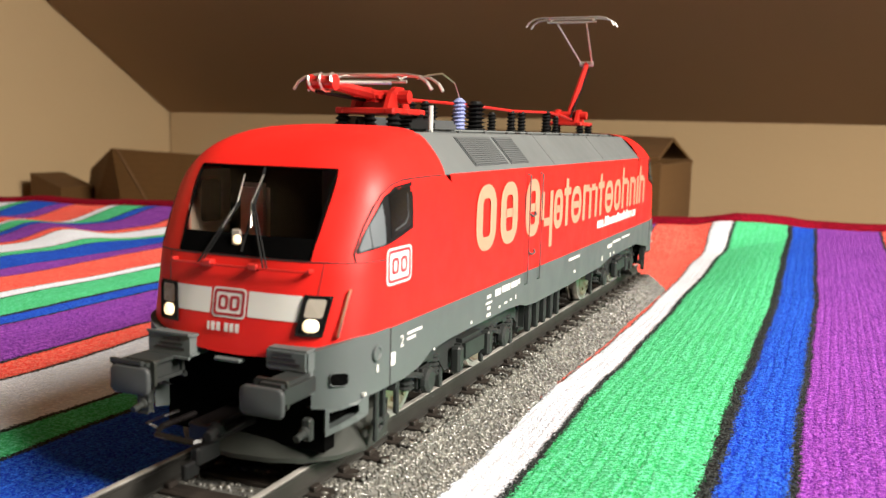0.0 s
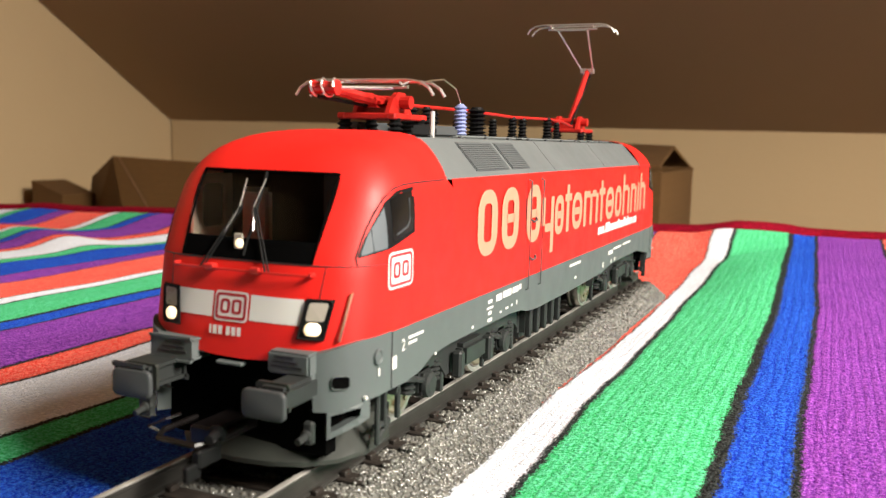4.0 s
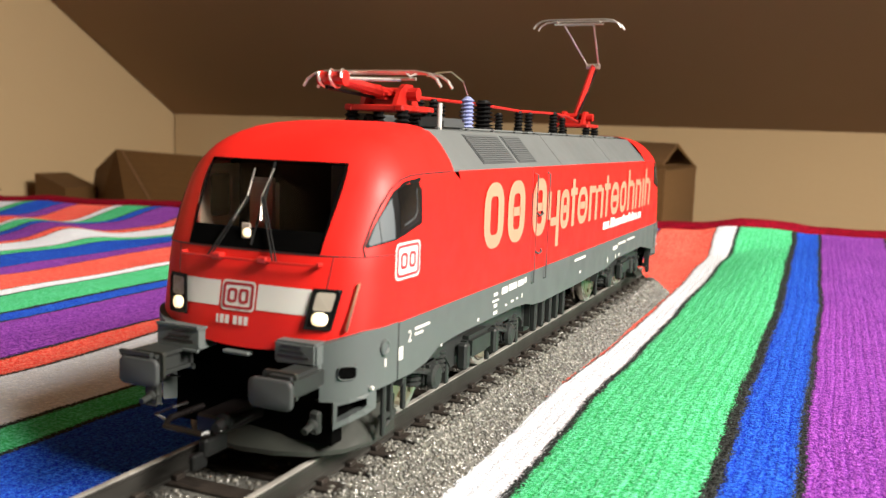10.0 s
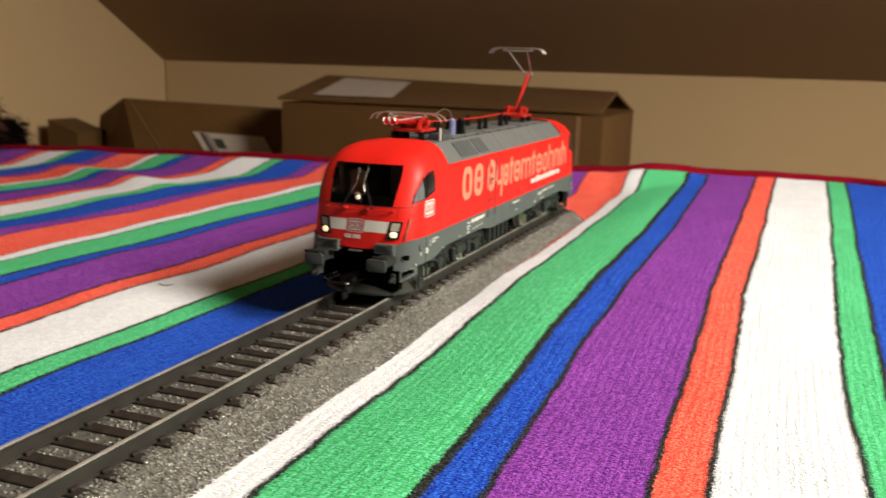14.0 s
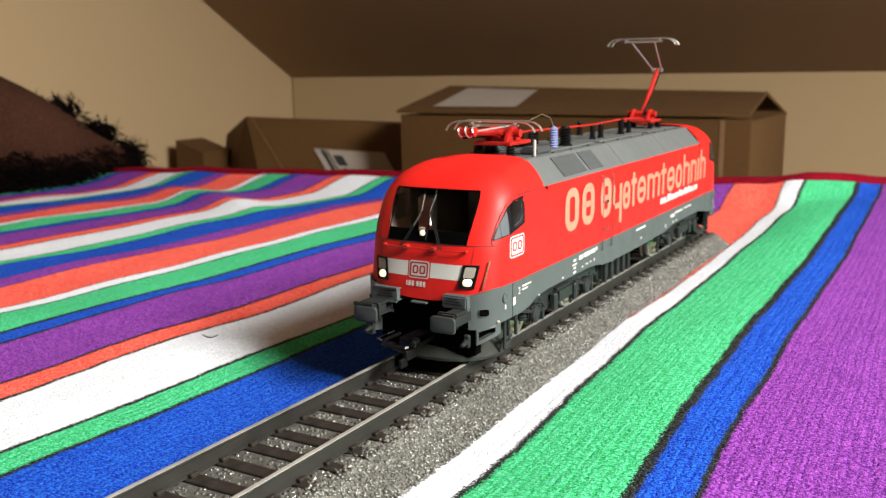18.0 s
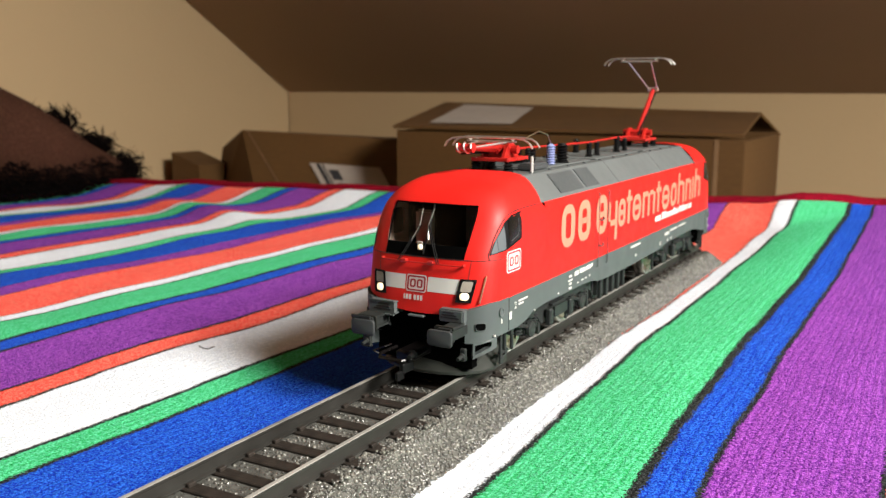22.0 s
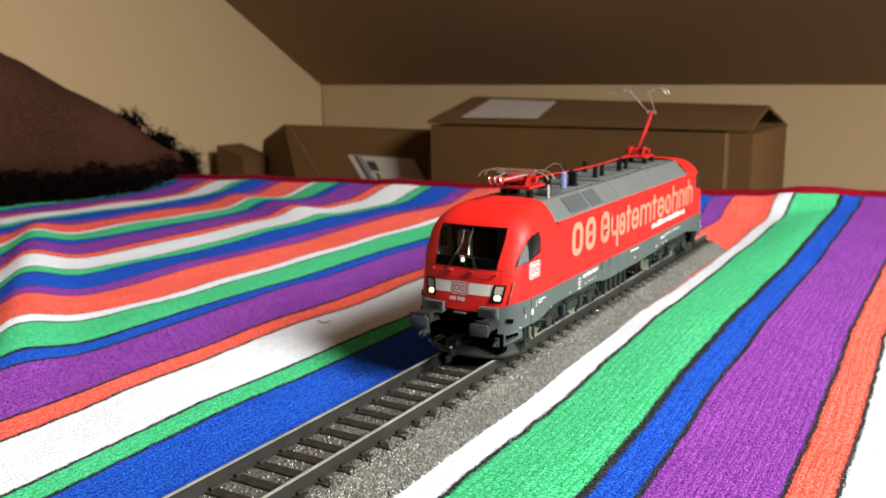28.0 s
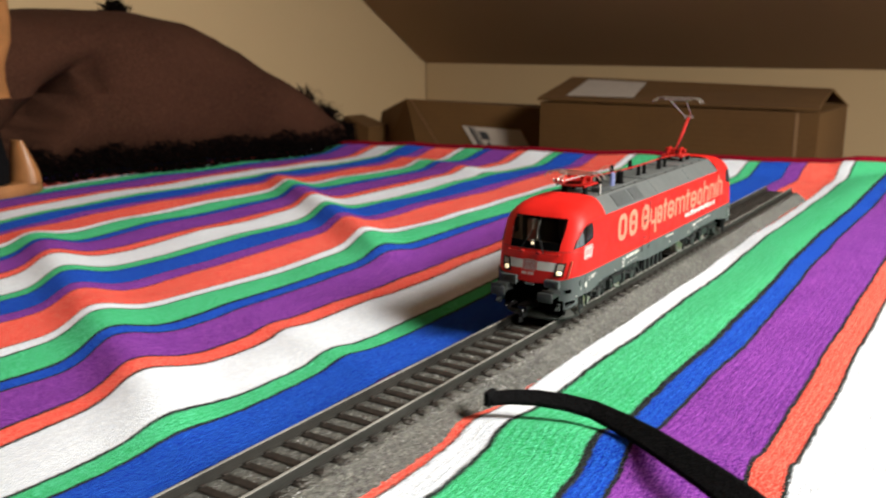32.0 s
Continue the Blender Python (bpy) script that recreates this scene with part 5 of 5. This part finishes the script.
# ---- running gear ----
def wheelset(y):
    w = new("wheelset")
    w.parent = LOCO
    w.matrix_basis = at(0, y, 6.6)
    for s in (-1, 1):
        bm = bmesh.new()
        lathe(bm, [(2.0, -1.5), (5.4, -1.5), (5.6, -1.3), (6.45, -1.35), (6.6, 0.9), (7.1, 1.0), (7.2, 1.5), (5.5, 1.7), (2.0, 1.7)], 28, rot(s * 8.3, 0, 0, 0, -s * 90, 0))
        part("wheel", bm, STEEL, w, "nickel wheel", smooth=False)
        bm = bmesh.new()
        lathe(bm, [(1.2, 0), (5.3, 0.1), (4.9, 0.3), (2.6, 0.5), (1.9, 0.9), (0.8, 1.0)], 20, rot(s * 9.8, 0, 0, 0, s * 90, 0))
        for k in range(6):
            a = math.tau * k / 6
            rod(bm, (s * 10.1, 3.7 * math.cos(a), 3.7 * math.sin(a)), (s * 10.5, 3.7 * math.cos(a), 3.7 * math.sin(a)), 0.5, seg=8)
        part("wheel_disc", bm, WHEEL_BRASS, w, "brassy wheel disc with brake bolts")
    bm = bmesh.new()
    rod(bm, (-8, 0, 0), (8, 0, 0), 1.4, seg=10)
    part("axle", bm, UNDER, w)
    return w, y


WHEELSETS = [wheelset(y) for y in (36.5, 71.0, 150.5, 185.0)]


def bogie(yc):
    b = new("bogie")
    b.parent = LOCO
    b.matrix_basis = at(0, yc, 0)
    tagged(b, "dark grey bogie with coil springs")
    for s in (-1, 1):
        bm = bmesh.new()
        pts = [(-27, 7.2), (-25, 8.6), (-12, 8.8), (-9, 6.0), (9, 6.0), (12, 8.8), (25, 8.6), (27, 7.2), (26, 10.6), (12, 11.4), (-12, 11.4), (-26, 10.6)]
        plate(bm, pts, 1.8, Matrix(((0, -s, 0, s * 14.4), (1, 0, 0, 0), (0, 0, 1, 0), (0, 0, 0, 1))))
        part("side_frame", bm, BOGIE, b)
        for y in (-17.25, 17.25):
            bm = bmesh.new()
            box(bm, s * 12.2, s * 15.0, y - 2.2, y + 2.2, 5.0, 9.2, 0.6, 2)
            lathe(bm, [(2.1, 0), (2.0, 0.7), (1.3, 1.0), (0.5, 1.0)], 14, rot(s * 14.9, y, 6.6, 0, s * 90, 0))
            ax = part("axle_box", bm, BOGIE, b)
            for d in (-4.6, 4.6):
                bm = bmesh.new()
                for k in range(5):
                    lathe(bm, [(0.9, 0), (1.35, 0.25), (1.35, 0.45), (0.9, 0.7)], 10, rot(s * 13.6, y + d, 6.0 + 0.75 * k))
                part("coil_spring", bm, BOGIE, b)
            bm = bmesh.new()
            tube(bm, [(s * 14.8, y - 1, 7.4), (s * 15.2, y - 5, 8.6), (s * 15.0, y - 8.5, 9.4)], 0.5, 6)
            part("damper", bm, BOGIE, ax)
            bm = bmesh.new()
            box(bm, s * 13.0, s * 14.2, y + 7.2, y + 8.2, 3.4, 8.4, 0.2)
            box(bm, s * 13.2, s * 14.0, y - 8.0, y - 7.2, 3.2, 8.6, 0.2)
            part("sand_pipe", bm, BOGIE, b)
        bm = bmesh.new()
        box(bm, s * 13.6, s * 16.2, -5, 5, 6.4, 10.4, 0.7, 2)
        box(bm, s * 14.8, s * 16.6, -7.8, -5.8, 5.4, 9.8, 0.4)
        box(bm, s * 14.8, s * 16.6, 5.8, 7.8, 5.4, 9.8, 0.4)
        part("brake_unit", bm, BOGIE, b)
    bm = bmesh.new()
    box(bm, -7, 7, -25, 25, 5, 12, 0.8)
    part("gear_case", bm, BLACK, b)


bogie(53.75)
bogie(167.75)


def underfloor():
    bm = bmesh.new()
    box(bm, -13.8, 13.8, 86, 112, 3.8, 12.5, 1.2, 2)
    t = part("transformer_tank", bm, BOGIE, LOCO, "ribbed dark grey transformer tank")
    for s in (-1, 1):
        for k in range(5):
            bm = bmesh.new()
            box(bm, s * 13.7, s * 15.0, 87.5 + 5.2 * k, 88.5 + 5.2 * k, 4.0, 11.6, 0.3)
            part("rib", bm, BOGIE, t)
    bm = bmesh.new()
    box(bm, -14, 14, 20, 201, 12.4, 18, 0)
    part("underframe", bm, BLACK, LOCO, "black underframe")


underfloor()


# ---- roof gear ----
def pantograph(y0, way, lifted):
    """A single-arm collector. way: the side towards which the knee points."""
    p = new("pantograph")
    p.parent = LOCO
    p.matrix_basis = at(0, y0, 44.2, 0, 0, 0 if way > 0 else 180)
    tagged(p, "red pantograph with bright wire head, " + ("raised" if lifted else "folded down"))
    for x in (-4.6, 4.6):
        for y in (-4.6, 4.6):
            bm = bmesh.new()
            lathe(bm, [(1.3, 0), (1.3, 0.5), (0.8, 0.8), (1.35, 1.1), (0.8, 1.5), (1.35, 1.9), (0.8, 2.3), (1.1, 2.8), (0.7, 3.0)], 10, rot(x, y, 0))
            part("insulator", bm, BLACK, p)
    bm = bmesh.new()
    for x in (-4.6, 4.6):
        box(bm, x - 0.7, x + 0.7, -6.2, 6.2, 2.7, 3.7, 0.2)
    for y in (-5.2, 0, 5.2):
        box(bm, -5.4, 5.4, y - 0.8, y + 0.8, 2.7, 3.7, 0.2)
    for x in (-3.4, 2.6):
        plate(bm, [(-4.2, 3.5), (4.6, 3.5), (3.0, 6.2), (1.2, 7.2), (-1.4, 7.2)], 0.8, Matrix(((0, 1, 0, x), (1, 0, 0, 0), (0, 0, 1, 0), (0, 0, 0, 1))))
    box(bm, -2.4, 2.4, -3.2, 2.6, 2.8, 5.0, 0.5, 2)
    rod(bm, (-5.2, 0, 5.6), (5.2, 0, 5.6), 1.1, seg=10)
    part("base_frame", bm, BRIGHT_RED, p)
    # geometry of the two arms
    knee = Vector((0, 17.2, 21.2)) if lifted else Vector((0, 18.6, 6.9))
    head = Vector((0, -1.0, 31.0)) if lifted else Vector((0, 5.0, 7.6))
    bm = bmesh.new()
    rod(bm, (0, 0.5, 5.6), knee, 1.0, 0.8 if lifted else 0.7, seg=8)
    box(bm, -1.5, 1.5, -1.2, 4.5, 4.6, 6.3, 0.6, 2)
    part("lower_arm", bm, BRIGHT_RED, p)
    bm = bmesh.new()
    rod(bm, (1.2, -3, 4.6), knee + Vector((0.6, 1, -1.4)), 0.28, seg=6)
    part("control_rod", bm, BLACK, p)
    bm = bmesh.new()
    rod(bm, knee + Vector((-2.0, 0, 0)), knee + Vector((2.0, 0, 0)), 0.8 if lifted else 0.95, seg=12)
    kj = part("knee_joint", bm, WIRE if lifted else BRIGHT_RED, p)
    if not lifted:
        for x in (-2.2, 1.9):
            bm = bmesh.new()
            lathe(bm, [(0.6, 0), (1.15, 0.1), (1.15, 0.4), (0.6, 0.5)], 12, Matrix.Translation(knee + Vector((x, 0, 0))) @ Euler((0, radians(90), 0)).to_matrix().to_4x4())
            part("knee_ring", bm, BRIGHT_RED, kj)
        bm = bmesh.new()
        tube(bm, [knee + Vector((-2.0 + 4.0 * k / 24, 1.32 * math.cos(k * 0.55), 1.32 * math.sin(k * 0.55))) for k in range(25)], 0.2, 5)
        part("knee_spring", bm, WIRE, kj)
    bm = bmesh.new()
    for s in (-1, 1):
        tube(bm, [knee + Vector((s * 1.6, 0, 0)), head + Vector((s * 4.2, 0, 0))], 0.26, 6)
    tube(bm, [head + Vector((-4.2, 0, 0)), head + Vector((4.2, 0, 0))], 0.3, 6)
    part("upper_arm", bm, WIRE, p, "thin wire upper arm")
    # head: two strips with drooping horns
    for d in (-2.2, 2.2):
        bm = bmesh.new()
        c = head + Vector((0, d, 1.2))
        tube(bm, [c + Vector((x, 0, z)) for x, z in ((-12.4, -2.4), (-11.6, -1.2), (-10.2, -0.35), (-8, 0), (8, 0), (10.2, -0.35), (11.6, -1.2), (12.4, -2.4))], 0.27, 6)
        part("contact_strip", bm, WIRE, p, "bright contact strip")
    bm = bmesh.new()
    for x in (-6, 6):
        tube(bm, [head + Vector((x, -2.2, 1.2)), head + Vector((x, 0, 0.6)), head + Vector((x, 2.2, 1.2))], 0.18, 5)
    tube(bm, [head + Vector((-7, 0, 0.2)), head + Vector((7, 0, 0.2))], 0.3, 5)
    part("head_spring", bm, WIRE, p)
    return p


pantograph(49.0, -1, False)
pantograph(164.0, 1, True)


def roof_gear():
    for x, y, h, r in ((-3, 66, 5.2, 1.6), (1.5, 66, 4.6, 1.3), (-6, 70, 4.4, 1.4), (6.5, 75.4, 5.6, 2.0), (4.5, 102, 4.6, 1.1), (4.5, 109, 4.6, 1.1), (4.5, 128, 5.4, 1.3), (4.5, 136, 4.4, 1.0), (-6, 96, 4.6, 1.2), (-6, 118, 4.6, 1.2), (3, 60, 5.0, 1.0)):
        bm = bmesh.new()
        prof = [(r, 0), (r, 0.5)]
        n = int(h / 0.8)
        for k in range(n):
            z = 0.6 + k * (h - 0.8) / n
            prof += [(r * 0.65, z), (r, z + 0.3), (r * 0.65, z + 0.55)]
        prof += [(r * 0.5, h)]
        lathe(bm, prof, 12, rot(x, y, 44.6))
        part("insulator", bm, BLACK, LOCO, "black ribbed insulator")
    bm = bmesh.new()
    prof = [(1.2, 0)]
    for k in range(8):
        prof += [(0.95, 0.1 + 0.68 * k), (1.3, 0.4 + 0.68 * k), (0.95, 0.66 + 0.68 * k)]
    lathe(bm, prof + [(0.4, 5.9)], 14, rot(6.4, 67.5, 44.6))
    part("surge_arrester", bm, BLUE_INS, LOCO, "blue-grey ribbed insulator")
    bm = bmesh.new()
    tube(bm, [(6.4, 67.5, 50.4), (6.4, 65, 53.0), (7.0, 58, 54.2), (8, 50, 53.4), (8, 46, 52.6)], 0.16, 5)
    part("wire_link", bm, BRASS, LOCO)
    bm = bmesh.new()
    tube(bm, [(2, 56, 49.6), (3, 66, 49.6), (4.5, 80, 49.5), (4.5, 102, 49.2), (4.5, 128, 49.6), (4.5, 140, 49.4), (3, 156, 48.4)], 0.32, 6)
    part("busbar", bm, BRIGHT_RED, LOCO, "red roof busbar")
    for x in (10.2,):
        bm = bmesh.new()
        rod(bm, (x, 46.5, 44.1), (x, 46.5, 48.4), 0.42, seg=8)
        part("white_post", bm, POST_WHITE, LOCO, "short white roof post")
    bm = bmesh.new()
    box(bm, 4.5, 9.2, 50, 60, 44.2, 46.2, 0.5, 2)
    box(bm, -9, -5, 50, 62, 44.2, 46.6, 0.5, 2)
    part("roof_box", bm, GRILLE_GREY, LOCO)


roof_gear()

# ---- the track on its moulded ballast ----
TRACK_END = 232.0
TRACK_START = -700.0
TRACK = thing("model_railway_track", "model railway track with metal rails on a grey ballast bed", "railway track")


def ballast_bed():
    prof = [(-20, -0.5), (-19.6, 0.6), (-14.6, 6.3), (-14.0, 6.6), (14.0, 6.6), (14.6, 6.3), (19.6, 0.6), (20, -0.5)]
    xs = []
    for (a, za), (b, zb) in zip(prof, prof[1:]):
        n = max(1, round(abs(b - a) / 1.2))
        xs += [(a + (b - a) * k / n, za + (zb - za) * k / n) for k in range(n)]
    xs.append(prof[-1])
    ys, y = [], TRACK_START
    while y < TRACK_END - 6:
        ys.append(y)
        y += 1.4 if y > -330 else 6
    ys += [TRACK_END - 6, TRACK_END - 4, TRACK_END - 2, TRACK_END]
    rows = []
    for y in ys:
        drop = max(0, y - (TRACK_END - 6)) / 6 * 6.0
        rows.append([(x + 0.25 * noise.noise(Vector((x, y, 1))), y, max(-0.4, min(z, 6.6 - drop)) - 0.25) for x, z in xs])
    bm = bmesh.new()
    grid_faces(bm, rows)
    part("ballast_bed", bm, BALLAST, TRACK, "grey moulded ballast")


ballast_bed()


def rails():
    prof = [(-1.0, 6.9), (1.0, 6.9), (1.0, 7.25), (0.28, 7.5), (0.28, 9.2), (0.5, 9.4), (0.5, 9.9), (0.4, 10.0), (-0.4, 10.0), (-0.5, 9.9), (-0.5, 9.4), (-0.28, 9.2), (-0.28, 7.5), (-1.0, 7.25)]
    for x in (-8.75, 8.75):
        bm = bmesh.new()
        plate(bm, [(x + a, z) for a, z in prof], TRACK_END - 3 - TRACK_START, rot(0, TRACK_START, 0))
        # head takes the pale colour, sides the dark one
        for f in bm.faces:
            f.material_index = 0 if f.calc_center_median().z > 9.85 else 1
        part("rail", bm, [RAIL, RAIL_WEB], TRACK, "metal rail with a pale head and dark sides")


rails()
SLEEPER_PITCH = 7.6


def sleepers():
    bm = bmesh.new()
    box(bm, -13.6, 13.6, -1.55, 1.55, 5.6, 6.95, 0.2)
    first = part("sleeper", bm, SLEEPER, TRACK)
    bm = bmesh.new()
    for x in (-8.75, 8.75):
        for d in (-1.5, 1.5):
            box(bm, x + d - 0.5, x + d + 0.5, -0.9, 0.9, 6.9, 7.7, 0.15)
    chair = part("rail_chair", bm, SLEEPER, first)
    n = int((TRACK_END - 8 - TRACK_START) / SLEEPER_PITCH)
    for k in range(n):
        y = TRACK_END - 7 - SLEEPER_PITCH * k
        if k == 0:
            first.matrix_basis = at(0, y, 0)
            continue
        s = share("sleeper", first.data, at(0, y, 0), TRACK)
        share("rail_chair", chair.data, Matrix.Identity(4), s)


sleepers()


def stones():
    """Single moulded stones over the bed, left out where the sleepers lie."""
    rng = np.random.default_rng(11)
    ico = bmesh.new()
    bmesh.ops.create_icosphere(ico, subdivisions=1, radius=1.0)
    base = np.array([v.co[:] for v in ico.verts])
    tris = np.array([[v.index for v in f.verts] for f in ico.faces])
    ico.free()
    n = 46000
    y = rng.uniform(-340, TRACK_END - 1, n)
    x = np.where(rng.random(n) < 0.72, rng.uniform(9.5, 20.6, n), rng.uniform(-20.4, 9.5, n))
    d = np.abs(((TRACK_END - 7 - y) / SLEEPER_PITCH + 0.5) % 1 - 0.5) * SLEEPER_PITCH
    keep = ~((d < 1.9) & (np.abs(x) < rng.uniform(11.2, 14.2, n))) & (np.abs(np.abs(x) - 8.75) > 1.1)
    x, y = x[keep], y[keep]
    z = np.interp(np.abs(x), (14.0, 14.6, 19.6, 20.6), (6.5, 6.2, 0.6, -0.2))
    z = z + np.where((d[keep] < 1.9) & (np.abs(x) < 13.9), 0.45, 0.0)
    z = np.minimum(z, 6.95 - np.clip(y - (TRACK_END - 6), 0, 6)) - 0.15
    k = len(x)
    size = rng.uniform(0.3, 0.55, (k, 1, 1)) * rng.uniform(0.75, 1.2, (k, 1, 3))
    a = rng.uniform(0, math.tau, k)
    c, s = np.cos(a), np.sin(a)
    p = base[None] * size
    q = np.stack([p[:, :, 0] * c[:, None] - p[:, :, 1] * s[:, None], p[:, :, 0] * s[:, None] + p[:, :, 1] * c[:, None], p[:, :, 2] * 0.85], 2)
    q += np.stack([x, y, z], 1)[:, None]
    me = bpy.data.meshes.new("ballast_gravel")
    verts, faces = (q.reshape(-1, 3) * MM), (tris[None] + 12 * np.arange(k)[:, None, None]).reshape(-1, 3) if len(base) == 12 else (tris[None] + len(base) * np.arange(k)[:, None, None]).reshape(-1, 3)
    me.from_pydata(verts.tolist(), [], faces.tolist())
    me.materials.append(STONES)
    me.polygons.foreach_set("use_smooth", [True] * len(me.polygons))
    ob = new("ballast_gravel", me)
    ob.parent = TRACK
    tagged(ob, "small glossy grey ballast stones", kind="stuff")


stones()


# ---- what moves: the locomotive pulls away along the track ----
RUN = [(0, 0), (24.8, 0), (25.5, 0.4), (26.0, 1.4), (26.5, 5.0), (27.0, 10.2), (27.5, 16), (28.0, 22), (28.5, 28.6), (29.0, 37.6), (29.5, 49), (30.0, 61), (30.5, 74.5),
       (31.0, 94), (31.5, 125), (32.0, 165)]


def travelled(t):
    """How far it has gone, on a smooth curve through the rows of RUN."""
    ts, ds = [a for a, _ in RUN], [b for _, b in RUN]
    k = min(len(ts) - 2, max(0, sum(t >= a for a in ts) - 1))
    slope = lambda i: (ds[min(i + 1, len(ds) - 1)] - ds[max(i - 1, 0)]) / (ts[min(i + 1, len(ts) - 1)] - ts[max(i - 1, 0)]) if i else 0.0
    h = ts[k + 1] - ts[k]
    u = (t - ts[k]) / h
    m0, m1 = (0.0 if k <= 1 else slope(k)) * h, (0.0 if k == 0 else slope(k + 1)) * h
    return (2 * u ** 3 - 3 * u * u + 1) * ds[k] + (u ** 3 - 2 * u * u + u) * m0 + (3 * u * u - 2 * u ** 3) * ds[k + 1] + (u ** 3 - u * u) * m1


STEPS = [0.0] + [24.8 + 0.1 * k for k in range(73)]


def motions():
    walk(LOCO, [(t, at(0, -travelled(t), RAIL_TOP)) for t in STEPS])
    for w, y in WHEELSETS:
        walk(w, [(t, at(0, y, 6.6, math.degrees(travelled(t) / 6.6))) for t in STEPS])


motions()
